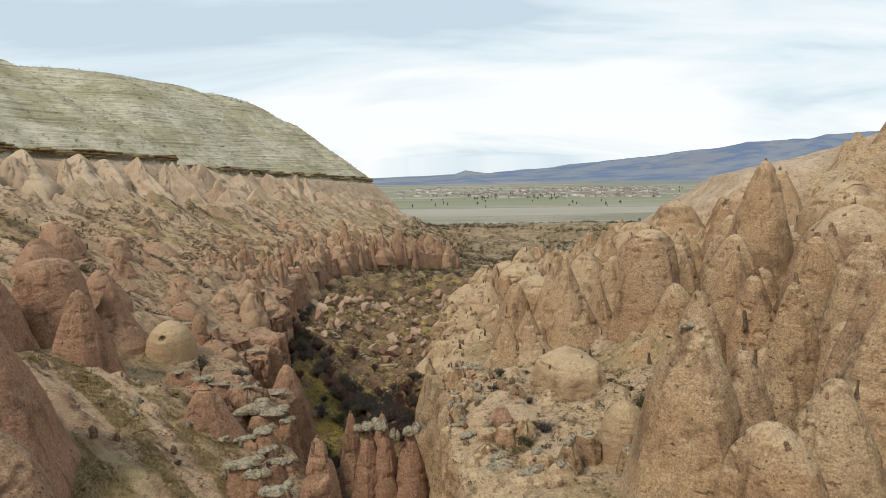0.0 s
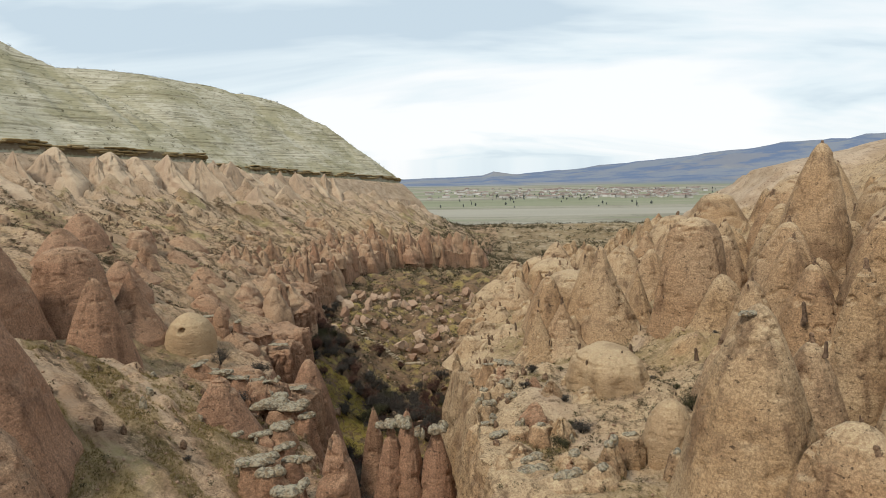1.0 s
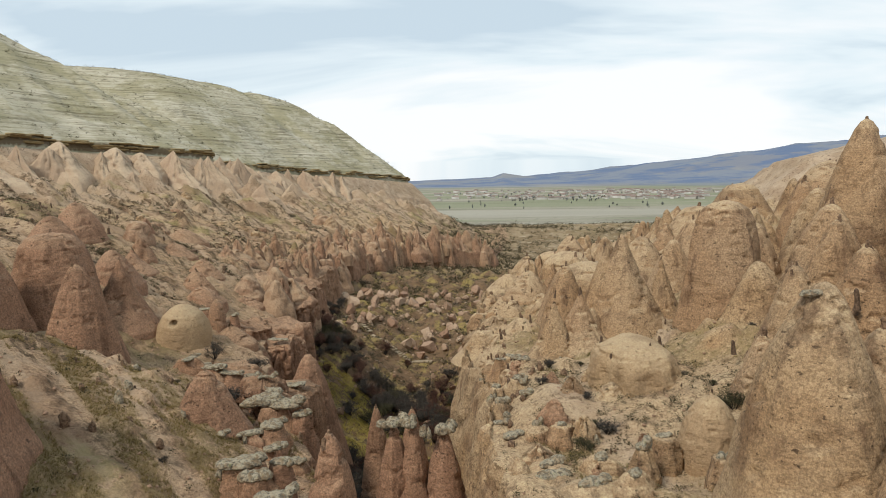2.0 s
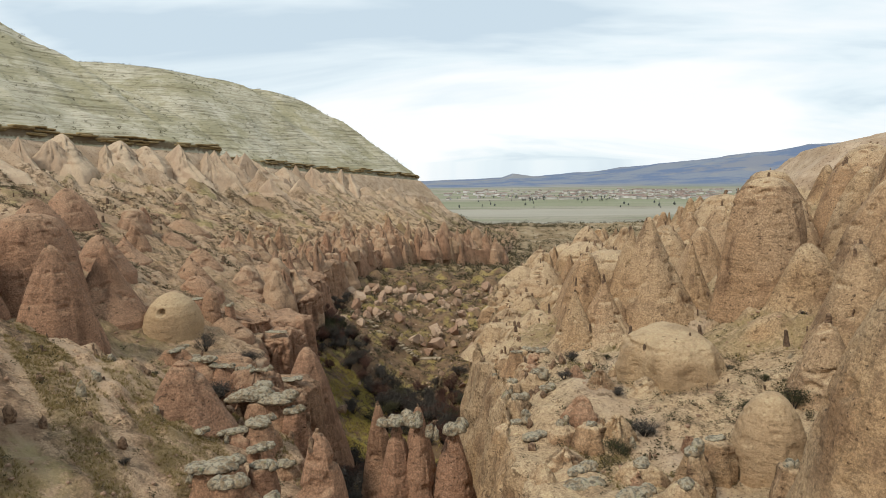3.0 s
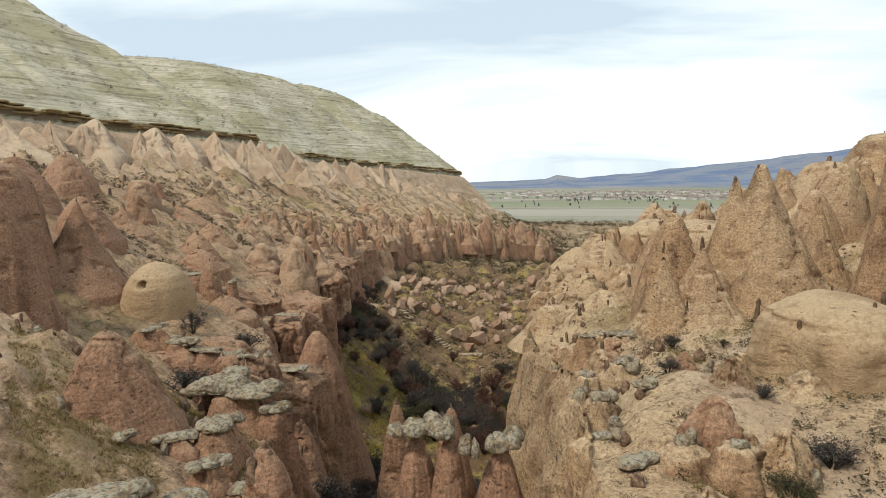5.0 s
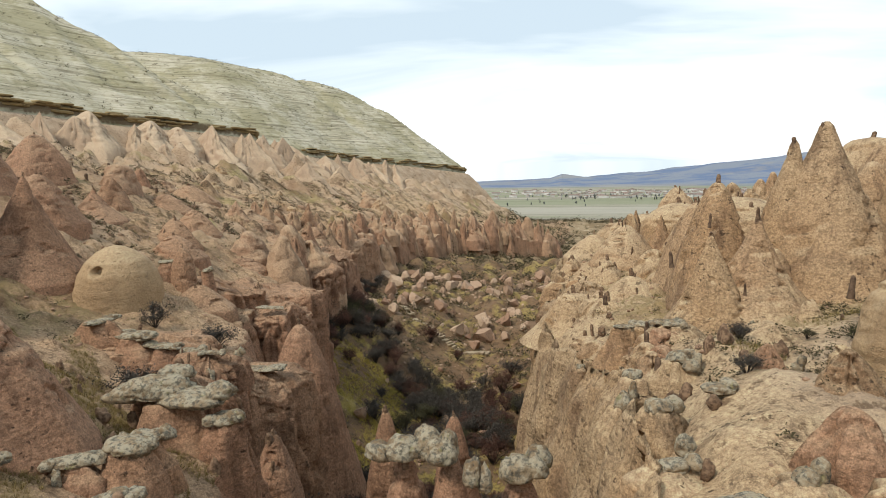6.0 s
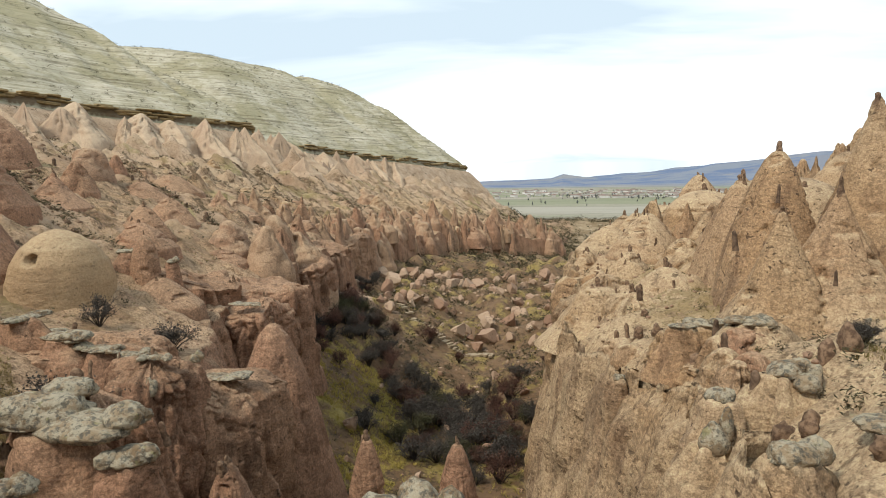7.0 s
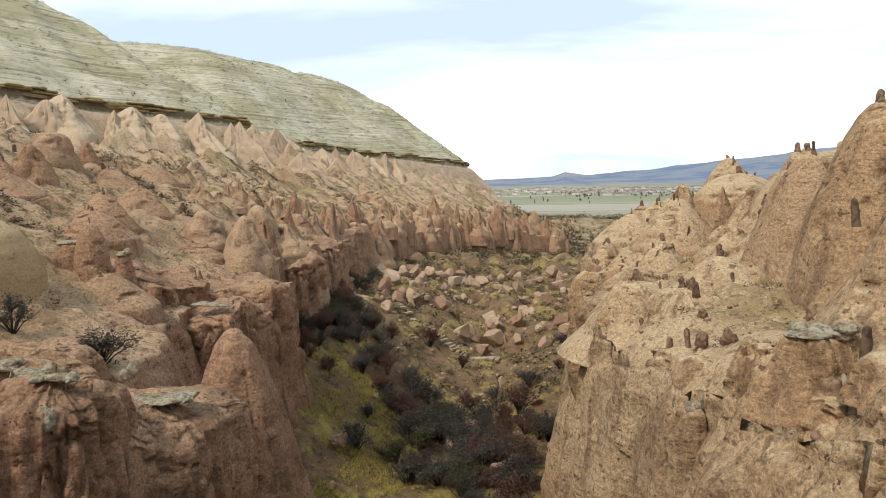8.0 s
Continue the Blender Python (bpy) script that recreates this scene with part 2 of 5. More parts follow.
    left_all = np.where(md > -17.0, left_all, left_all * (1 - nose) + np.minimum(left_all, ledge_z - 5 + 0.5 * np.minimum(md, 0)) * nose)
    # right hillside
    dr = np.maximum(x - rr, 0)
    reach = np.minimum(dr, 95)
    climb = np.interp(y, [48, 60], [0.10, 0.20]) * reach + 0.0016 * reach ** 2
    right_h = zrr + climb * (1 - smooth(118, 215, y))
    right_h = right_h + 1.5 * fbm(x * 0.06, y * 0.06, 81, 4) * smooth(6, 20, dr)
    right_h = right_h - 1.5 * smooth(3.5, 0.0, dr) ** 2 * smooth(44, 50, y) + 0.9 * fbm(x * 0.22, y * 0.22, 83, 3) * smooth(0.5, 4, dr) * smooth(70, 55, y)
    right_h = right_h - 1.6 * np.exp(-((x - 11.5) / 4.0) ** 2 - ((y - 40.5) / 4.0) ** 2)
    rc = cone_field(x + fbm(x * .2, y * .2, 7, 2), y, 6.5, 131, 2.1, 0.5, 6.5, 0.08) * smooth(14, 24, dr - 8 * smooth(70, 90, y)) * (1 - smooth(120, 170, y)) * smooth(4.0, 0.0, pale_ridge(x, y) - right_h)
    rs = cone_field(x, y, 3.0, 141, 1.8, 0.0, 1.8, 0.1) * smooth(2, 8, dr) * (1 - smooth(130, 190, y)) * smooth(52, 64, y)
    right_h = right_h + np.maximum(rc, rs)
    # the pale bare ridge behind the tan cones
    ridge = pale_ridge(x, y)
    ridge_w = smooth(-1.0, 1.5, ridge - right_h) * (x > rr)
    right_h = np.maximum(right_h, ridge)
    z = np.where(x < lr, left_all, np.where(x < lf, wall_l, np.where(x < rf, floor, np.where(x < rr, wall_r, right_h))))
    # the plain and the range of hills beyond it
    plain_z = -30 + 1.2 * fbm(x * 0.012, y * 0.012, 151, 3)
    knolls = smooth(360, 470, y) * smooth(690, 590, y) * smooth(520, 300, x)
    plain_z = plain_z + knolls * (7.0 + 5.0 * fbm(x * 0.013, y * 0.022, 153, 4) + 2.0 * np.abs(fbm(x * 0.05, y * 0.06, 154, 4)))
    to_plain = np.maximum(smooth(330, 640, y) * smooth(-60, 10, x - 0.0), smooth(560, 700, y) * smooth(-14, -60, md))
    z = z + (plain_z - z) * np.clip(to_plain, 0, 1)
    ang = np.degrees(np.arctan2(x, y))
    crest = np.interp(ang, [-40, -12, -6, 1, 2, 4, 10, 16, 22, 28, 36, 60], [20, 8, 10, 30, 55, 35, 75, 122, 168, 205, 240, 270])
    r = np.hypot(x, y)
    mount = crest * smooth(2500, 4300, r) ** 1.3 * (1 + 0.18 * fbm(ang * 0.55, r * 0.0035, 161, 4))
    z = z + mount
    # weights
    flat_noise = fbm(x * 0.08, y * 0.08, 171, 4)
    band = grass_band(x, y)
    near_left = smooth(70, 62, y)
    g_left = near_left * smooth(-0.02, 0.1, band) * smooth(1, 4, dl) + 0.3 * (1 - near_left) * smooth(0.0, 0.25, flat_noise + 0.05) * smooth(1, 5, dl) * smooth(0.9, 0.3, np.maximum(medium, small))
    g_right = smooth(-0.1, 0.2, flat_noise) * smooth(2, 6, dr) * smooth(0.9, 0.3, np.maximum(rc, rs))
    grass = np.where(x < lr, g_left, np.where(x < lf, 0, np.where(x < rf, smooth(-0.5, 0.0, flat_noise) * (1 - 0.75 * smooth(108, 122, y)), np.where(x < rr, 0, g_right))))
    mesa_w = smooth(-0.9, -0.3, md)
    plain_w = smooth(600, 690, y) * np.clip(to_plain, 0, 1)
    mouth = smooth(190, 300, y) * smooth(-2.0, 2.0, x - lf) * (1 - plain_w) * smooth(0, -12, md)
    red = np.where(x < lf, 0.2 + 0.7 * smooth(55, 8, dl), np.where(x < rf, 0.35 + 0.4 * smooth(108, 125, y), 0.0))
    meadow = smooth(-0.6, 0.4, x - lf) * smooth(0.6, -0.4, x - rf) * smooth(54, 64, y) * smooth(330, 230, y) * (1 - 0.15 * smooth(108, 122, y))
    pale = np.maximum(smooth(75, 22, -md) * (md < 0) * smooth(60, 110, y), ridge_w)
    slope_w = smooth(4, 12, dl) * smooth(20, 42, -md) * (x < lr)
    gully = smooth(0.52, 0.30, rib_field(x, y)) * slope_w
    # trodden sand along the bench and the foot of the cones
    track = np.exp(-((x - np.interp(y, [38, 46, 52, 58, 64, 70], [10.5, 7.6, 6.4, 9.0, 14.5, 19.0]) - 1.2 * fbm(y * 0.12, y * 0 + 2.2, 97, 2)) / 1.5) ** 2) * smooth(36, 40, y) * smooth(74, 68, y) * (x > rr)
    pale = np.maximum(pale, 0.75 * track)
    grass = np.maximum(grass * (1 - 0.85 * ridge_w) * (1 - track), 0.5 * mouth)
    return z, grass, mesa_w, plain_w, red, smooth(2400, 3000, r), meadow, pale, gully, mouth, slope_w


def ground_z(x, y):
    return float(land(np.array([x]), np.array([y]))[0][0])


# ---- materials ----


class Nodes:
    """A short way to wire a node material."""

    def __init__(self, name):
        self.mat = bpy.data.materials.new(name)
        self.mat.use_nodes = True
        self.tree = self.mat.node_tree
        self.tree.nodes.clear()
        self.out = self.tree.nodes.new("ShaderNodeOutputMaterial")
        self.bsdf = self.tree.nodes.new("ShaderNodeBsdfPrincipled")
        self.tree.links.new(self.bsdf.outputs[0], self.out.inputs[0])
        self.pos = self.tree.nodes.new("ShaderNodeNewGeometry")

    def put(self, value, socket):
        if hasattr(value, "is_linked"):
            self.tree.links.new(value, socket)
        elif isinstance(value, tuple) and len(value) == 3 and socket.type == "RGBA":
            socket.default_value = (*value, 1)
        else:
            socket.default_value = value

    def coords(self, scale=(1, 1, 1), local=False):
        m = self.tree.nodes.new("ShaderNodeMapping")
        m.inputs["Scale"].default_value = scale
        if local:
            c = self.tree.nodes.new("ShaderNodeTexCoord")
            self.tree.links.new(c.outputs["Object"], m.inputs[0])
        else:
            self.tree.links.new(self.pos.outputs["Position"], m.inputs[0])
        return m.outputs[0]

    def noise(self, scale, detail=4, rough=0.55, stretch=(1, 1, 1), local=False, warp=0.0):
        n = self.tree.nodes.new("ShaderNodeTexNoise")
        n.inputs["Scale"].default_value, n.inputs["Detail"].default_value = scale, detail
        n.inputs["Roughness"].default_value, n.inputs["Distortion"].default_value = rough, warp
        self.tree.links.new(self.coords(stretch, local), n.inputs["Vector"])
        return n.outputs["Fac"]

    def streaks(self, scale, detail, rough, stretch, turn):
        """Noise drawn out along a level direction, turned from the x axis by that many degrees."""
        m, n = self.tree.nodes.new("ShaderNodeMapping"), self.tree.nodes.new("ShaderNodeTexNoise")
        m.inputs["Rotation"].default_value = (0, 0, radians(-turn))
        self.tree.links.new(self.pos.outputs["Position"], m.inputs[0])
        w = self.tree.nodes.new("ShaderNodeMapping")
        w.inputs["Scale"].default_value = stretch
        self.tree.links.new(m.outputs[0], w.inputs[0])
        n.inputs["Scale"].default_value, n.inputs["Detail"].default_value = scale, detail
        n.inputs["Roughness"].default_value, n.inputs["Distortion"].default_value = rough, 0.25
        self.tree.links.new(w.outputs[0], n.inputs["Vector"])
        return n.outputs["Fac"]

    def math(self, op, a, b=0.0, clamp=False):
        n = self.tree.nodes.new("ShaderNodeMath")
        n.operation, n.use_clamp = op, clamp
        self.put(a, n.inputs[0])
        self.put(b, n.inputs[1])
        return n.outputs[0]

    def ramp(self, value, low, high):
        n = self.tree.nodes.new("ShaderNodeMapRange")
        n.interpolation_type = "SMOOTHSTEP"
        self.put(value, n.inputs[0])
        n.inputs[1].default_value, n.inputs[2].default_value = low, high
        return n.outputs[0]

    def mix(self, fac, a, b, mode="MIX"):
        n = self.tree.nodes.new("ShaderNodeMix")
        n.data_type, n.blend_type = "RGBA", mode
        self.put(fac, n.inputs[0])
        self.put(a, n.inputs[6])
        self.put(b, n.inputs[7])
        return n.outputs[2]

    def attr(self, name):
        n = self.tree.nodes.new("ShaderNodeAttribute")
        n.attribute_name = name
        return n.outputs["Fac"]

    def random(self):
        return self.tree.nodes.new("ShaderNodeObjectInfo").outputs["Random"]

    def island(self):
        return self.pos.outputs["Random Per Island"]

    def up(self):
        n = self.tree.nodes.new("ShaderNodeSeparateXYZ")
        self.tree.links.new(self.pos.outputs["Normal"], n.inputs[0])
        return n.outputs["Z"]

    def height(self):
        n = self.tree.nodes.new("ShaderNodeSeparateXYZ")
        self.tree.links.new(self.pos.outputs["Position"], n.inputs[0])
        return n.outputs["Z"]

    def done(self, color, rough=0.9, bumps=()):
        # every base colour is scaled down by one factor, to suit the sun
        self.put(self.mix(1.0, color, (0.765, 0.765, 0.765), "MULTIPLY"), self.bsdf.inputs["Base Color"])
        self.put(rough, self.bsdf.inputs["Roughness"])
        self.bsdf.inputs["Specular IOR Level"].default_value = 0.2
        last = None
        for height, strength, distance in bumps:
            b = self.tree.nodes.new("ShaderNodeBump")
            b.inputs["Strength"].default_value, b.inputs["Distance"].default_value = strength, distance
            self.tree.links.new(height, b.inputs["Height"])
            if last:
                self.tree.links.new(last, b.inputs["Normal"])
            last = b.outputs[0]
        if last:
            self.tree.links.new(last, self.bsdf.inputs["Normal"])
        return self.mat


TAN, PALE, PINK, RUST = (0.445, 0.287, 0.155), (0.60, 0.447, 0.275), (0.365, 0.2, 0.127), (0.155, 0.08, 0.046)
PIT_SHADE = (0.075, 0.046, 0.030)


def tuff_color(n, red, top_pale=0.8):
    """Weathered volcanic tuff: tan to pink, paler on upward faces, stains, runs, and pock marks with their shade
    painted in.
    """
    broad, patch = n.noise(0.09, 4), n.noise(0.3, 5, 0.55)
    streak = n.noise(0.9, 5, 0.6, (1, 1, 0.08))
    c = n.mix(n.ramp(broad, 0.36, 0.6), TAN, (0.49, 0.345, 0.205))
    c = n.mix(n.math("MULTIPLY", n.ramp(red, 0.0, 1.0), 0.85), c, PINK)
    # faces that point up are mixed towards the pale tone
    top_mask = n.math("MULTIPLY", n.ramp(n.math("ADD", n.up(), n.math("MULTIPLY", patch, 0.5)), 0.62, 1.05), top_pale)
    c = n.mix(top_mask, c, PALE)
    c = n.mix(n.math("MULTIPLY", n.ramp(patch, 0.51, 0.68), 0.5), c, RUST)
    c = n.mix(n.math("MULTIPLY", n.ramp(streak, 0.54, 0.68), 0.55), c, (0.13, 0.072, 0.045))
    layers = n.noise(1.0, 4, 0.6, (0.12, 0.12, 0.9), warp=0.6)
    c = n.mix(n.math("MULTIPLY", n.ramp(layers, 0.58, 0.70), 0.08), c, RUST)
    # shade inside small pits and slots, put into the colour
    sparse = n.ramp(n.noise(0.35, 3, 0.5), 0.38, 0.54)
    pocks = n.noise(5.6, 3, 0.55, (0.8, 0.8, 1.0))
    c = n.mix(n.math("MULTIPLY", n.math("MULTIPLY", n.ramp(pocks, 0.63, 0.68), sparse), 0.8), c, PIT_SHADE)
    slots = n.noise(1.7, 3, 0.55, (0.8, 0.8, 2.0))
    c = n.mix(n.math("MULTIPLY", n.math("MULTIPLY", n.ramp(slots, 0.645, 0.69), n.ramp(n.noise(0.22, 3, 0.5), 0.42, 0.54)), 0.7), c, PIT_SHADE)
    fine = n.noise(22.0, 4, 0.8)
    c = n.mix(0.4, c, n.mix(n.ramp(fine, 0.38, 0.62), (0.25, 0.25, 0.25), (0.74, 0.74, 0.74)), "OVERLAY")
    fine = n.noise(7.0, 5, 0.75)
    c = n.mix(0.62, c, n.mix(n.ramp(fine, 0.38, 0.62), (0.3, 0.3, 0.3), (0.7, 0.7, 0.7)), "OVERLAY")
    mottle = n.noise(2.1, 6, 0.75)
    c = n.mix(0.3, c, n.mix(n.ramp(mottle, 0.38, 0.60), (0.36, 0.36, 0.36), (0.66, 0.66, 0.66)), "OVERLAY")
    return c


def tuff_bumps(n):
    return [(n.noise(0.6, 6, 0.6), 0.4, 0.6), (n.noise(1.9, 6, 0.7), 0.5, 0.27), (n.noise(6.0, 5, 0.75), 0.7, 0.085), (n.noise(1.7, 3, 0.55, (0.8, 0.8, 2.0)), 0.4, -0.3),
            (n.noise(0.9, 5, 0.6, (1, 1, 0.08)), 0.5, 0.35), (n.noise(22.0, 3, 0.8), 0.5, 0.02)]


def make_ground():
    n = Nodes("valley_ground")
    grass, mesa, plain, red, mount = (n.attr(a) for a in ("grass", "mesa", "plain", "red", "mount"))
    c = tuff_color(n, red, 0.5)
    c = n.mix(n.math("MULTIPLY", n.attr("pale"), 0.7), c, n.mix(n.ramp(n.noise(0.25, 5, 0.65), 0.4, 0.6), (0.46, 0.335, 0.23), (0.63, 0.49, 0.36)))
    c = n.mix(n.math("MULTIPLY", n.ramp(n.noise(2.2, 5, 0.75), 0.54, 0.63), 0.7), c, (0.13, 0.077, 0.043))
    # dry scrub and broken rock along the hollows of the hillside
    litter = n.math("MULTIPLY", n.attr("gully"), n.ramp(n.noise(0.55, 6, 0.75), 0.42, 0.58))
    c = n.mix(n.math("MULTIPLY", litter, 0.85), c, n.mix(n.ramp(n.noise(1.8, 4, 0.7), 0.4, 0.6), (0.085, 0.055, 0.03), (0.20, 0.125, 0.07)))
    lines = n.streaks(1.0, 6, 0.72, (0.05, 0.38, 0.25), -37)
    strewn = n.math("MULTIPLY", n.attr("hillside"), n.math("MULTIPLY", n.ramp(lines, 0.515, 0.57), n.ramp(n.noise(0.4, 6, 0.8), 0.40, 0.54)))
    c = n.mix(n.math("MULTIPLY", strewn, 0.92), c, n.mix(n.ramp(n.noise(2.6, 4, 0.75), 0.42, 0.58), (0.06, 0.042, 0.024), (0.21, 0.135, 0.078)))
    c = n.mix(n.math("MULTIPLY", n.math("MULTIPLY", n.attr("hillside"), n.ramp(lines, 0.49, 0.42)), 0.6), c, (0.53, 0.385, 0.255))
    sward = n.math("MULTIPLY", n.attr("hillside"), n.math("MULTIPLY", n.ramp(n.streaks(0.5, 4, 0.6, (0.05, 0.16, 0.2), -37), 0.54, 0.62), n.ramp(n.noise(1.2, 5, 0.75), 0.36, 0.52)))
    c = n.mix(n.math("MULTIPLY", sward, 0.7), c, (0.33, 0.275, 0.115))
    broad_tone = n.streaks(0.4, 5, 0.65, (0.06, 0.2, 0.2), -37)
    c = n.mix(n.math("MULTIPLY", n.math("MULTIPLY", n.attr("hillside"), n.ramp(broad_tone, 0.5, 0.6)), 0.5), c, (0.235, 0.14, 0.085))
    heath = n.mix(n.ramp(n.noise(0.05, 6, 0.7), 0.44, 0.58), (0.23, 0.16, 0.09), (0.40, 0.31, 0.20))
    heath = n.mix(n.ramp(n.noise(0.16, 5, 0.7), 0.56, 0.64), heath, (0.56, 0.47, 0.35))
    c = n.mix(n.math("MULTIPLY", n.attr("mouth"), 0.85), c, heath)
    tuft = n.noise(1.4, 5, 0.7)
    green = n.mix(n.ramp(n.noise(0.3, 3), 0.35, 0.65), (0.22, 0.16, 0.068), (0.35, 0.26, 0.115))
    gfac = n.math("MULTIPLY", grass, n.ramp(tuft, 0.36, 0.54))
    gfac = n.math("MULTIPLY", n.math("MULTIPLY", gfac, 0.6), n.ramp(n.up(), 0.45, 0.75))
    c = n.mix(gfac, c, green)
    soil = n.mix(n.ramp(n.noise(0.22, 5, 0.65), 0.50, 0.62), (0.185, 0.112, 0.062), (0.36, 0.275, 0.08))
    soil = n.mix(n.ramp(n.noise(0.9, 5, 0.7), 0.50, 0.64), soil, (0.075, 0.05, 0.03))
    c = n.mix(n.math("MULTIPLY", n.attr("meadow"), 0.92), c, soil)
    # mesa: thin pale strata with green grass between them
    bands = n.noise(1.0, 8, 0.8, (0.03, 0.03, 1.5), warp=0.25)
    patches = n.noise(0.035, 7, 0.7, (1.0, 0.6, 1.5))
    stone = n.mix(n.ramp(bands, 0.42, 0.58), (0.41, 0.37, 0.25), (0.63, 0.58, 0.44))
    stone = n.mix(n.math("MULTIPLY", n.ramp(patches, 0.46, 0.56), 0.65), stone, (0.37, 0.335, 0.19))
    stone = n.mix(n.math("MULTIPLY", n.ramp(n.noise(0.06, 5, 0.6, (1, 1, 0.15)), 0.52, 0.62), 0.45), stone, (0.74, 0.68, 0.54))
    stone = n.mix(n.math("MULTIPLY", n.ramp(n.noise(0.5, 7, 0.8, (0.5, 0.5, 1.2)), 0.54, 0.66), 0.7), stone, (0.19, 0.165, 0.09))
    thin = n.noise(1.0, 6, 0.78, (0.018, 0.018, 0.8), warp=0.2)
    broken = n.ramp(n.noise(0.05, 6, 0.75), 0.38, 0.56)
    stone = n.mix(n.math("MULTIPLY", n.math("MULTIPLY", n.ramp(thin, 0.52, 0.57), broken), 0.62), stone, (0.15, 0.125, 0.07))
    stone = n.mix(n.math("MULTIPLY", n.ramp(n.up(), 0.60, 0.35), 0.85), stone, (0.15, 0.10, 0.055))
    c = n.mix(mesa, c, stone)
    # plain: field tones greyed, with the haze above it painted in
    field = n.mix(n.ramp(n.noise(0.012, 3, 0.5, (0.5, 1.6, 1)), 0.4, 0.6), (0.295, 0.27, 0.20), (0.385, 0.355, 0.275))
    field = n.mix(n.math("MULTIPLY", n.ramp(n.noise(0.12, 4, 0.7), 0.55, 0.7), 0.6), field, (0.13, 0.13, 0.095))
    strip = n.noise(0.006, 3, 0.5, (0.12, 1.0, 1), warp=0.3)
    field = n.mix(n.math("MULTIPLY", n.ramp(strip, 0.50, 0.54), 0.6), field, (0.25, 0.28, 0.15))
    field = n.mix(n.math("MULTIPLY", n.ramp(strip, 0.44, 0.40), 0.7), field, (0.46, 0.43, 0.35))
    c = n.mix(plain, c, field)
    # mountains: blue of the distant haze put into their base colour
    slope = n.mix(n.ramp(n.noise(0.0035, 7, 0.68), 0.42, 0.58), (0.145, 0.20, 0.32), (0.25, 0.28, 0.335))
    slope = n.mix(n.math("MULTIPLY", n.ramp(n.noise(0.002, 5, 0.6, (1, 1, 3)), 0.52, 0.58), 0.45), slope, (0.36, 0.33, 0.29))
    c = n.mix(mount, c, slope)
    return n.done(c, 0.95, tuff_bumps(n))


def make_tuff(name, red, top_pale=0.8, wash=0.0, tone=(0.57, 0.44, 0.32)):
    n = Nodes(name)
    c = tuff_color(n, n.math("ADD", n.math("MULTIPLY", n.random(), 0.35), red), min(top_pale, 1.0))
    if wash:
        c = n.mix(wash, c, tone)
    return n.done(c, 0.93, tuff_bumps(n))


def make_cap():
    n = Nodes("lichen_stone")
    base = n.mix(n.ramp(n.noise(1.2, 4), 0.35, 0.65), (0.24, 0.165, 0.095), (0.40, 0.31, 0.2))
    lichen = n.ramp(n.noise(2.6, 7, 0.72), 0.42, 0.56)
    c = n.mix(n.math("MULTIPLY", lichen, n.ramp(n.up(), -0.35, 0.25)), base, (0.45, 0.395, 0.285))
    c = n.mix(n.math("MULTIPLY", n.ramp(n.noise(6.0, 6, 0.75), 0.48, 0.60), 0.8), c, (0.10, 0.095, 0.08))
    c = n.mix(n.math("MULTIPLY", n.ramp(n.noise(3.3, 3, 0.6), 0.62, 0.7), 0.5), c, (0.30, 0.28, 0.12))
    return n.done(c, 0.95, [(n.noise(2.0, 5, 0.7), 0.8, 0.25), (n.noise(9.0, 4, 0.7), 0.5, 0.06)])


MAT_GROUND = make_ground()
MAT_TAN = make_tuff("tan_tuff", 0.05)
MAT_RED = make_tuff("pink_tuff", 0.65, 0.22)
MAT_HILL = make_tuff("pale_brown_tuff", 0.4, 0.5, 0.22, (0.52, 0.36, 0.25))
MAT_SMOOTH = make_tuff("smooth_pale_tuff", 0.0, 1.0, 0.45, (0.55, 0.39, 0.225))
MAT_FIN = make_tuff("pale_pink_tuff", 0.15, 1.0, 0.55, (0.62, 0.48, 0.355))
MAT_CAP = make_cap()


def make_plain(name, a, b, scale=2.0, rough=0.9, island=False, low=0.35, high=0.65):
    n = Nodes(name)
    c = n.mix(n.island() if island else n.ramp(n.noise(scale, 4, 0.6), low, high), a, b)
    c = n.mix(0.35, c, n.mix(n.random(), (0.35, 0.35, 0.35), (0.65, 0.65, 0.65)), "OVERLAY")
    return n.done(c, rough, [(n.noise(scale * 4, 3), 0.4, 0.1)] if not island else ())


def make_boulder():
    n = Nodes("broken_tuff")
    c = n.mix(n.random(), (0.38, 0.23, 0.15), (0.58, 0.425, 0.295))
    c = n.mix(n.math("MULTIPLY", n.ramp(n.noise(1.2, 5, 0.65), 0.5, 0.7), 0.7), c, (0.17, 0.10, 0.065))
    return n.done(c, 0.95, [(n.noise(2.5, 5, 0.65), 0.6, 0.2)])


MAT_POST = make_plain("dark_tuff_post", (0.10, 0.064, 0.042), (0.22, 0.145, 0.095), 5.0)
MAT_BOULDER = make_boulder()
MAT_KNOB = make_plain("brown_tuff_knob", (0.13, 0.08, 0.052), (0.33, 0.215, 0.135), 7.0)
MAT_TWIG = make_plain("bare_twigs", (0.035, 0.028, 0.024), (0.07, 0.055, 0.045), 6.0)
MAT_DARK_LEAF = make_plain("dark_foliage", (0.045, 0.042, 0.036), (0.14, 0.12, 0.10), island=True)
MAT_RED_LEAF = make_plain("russet_foliage", (0.08, 0.036, 0.027), (0.19, 0.10, 0.07), island=True)
MAT_OLIVE_LEAF = make_plain("olive_foliage", (0.05, 0.05, 0.025), (0.12, 0.11, 0.05), island=True)
MAT_TUFT = make_plain("dry_grass", (0.13, 0.105, 0.035), (0.36, 0.275, 0.105), island=True)
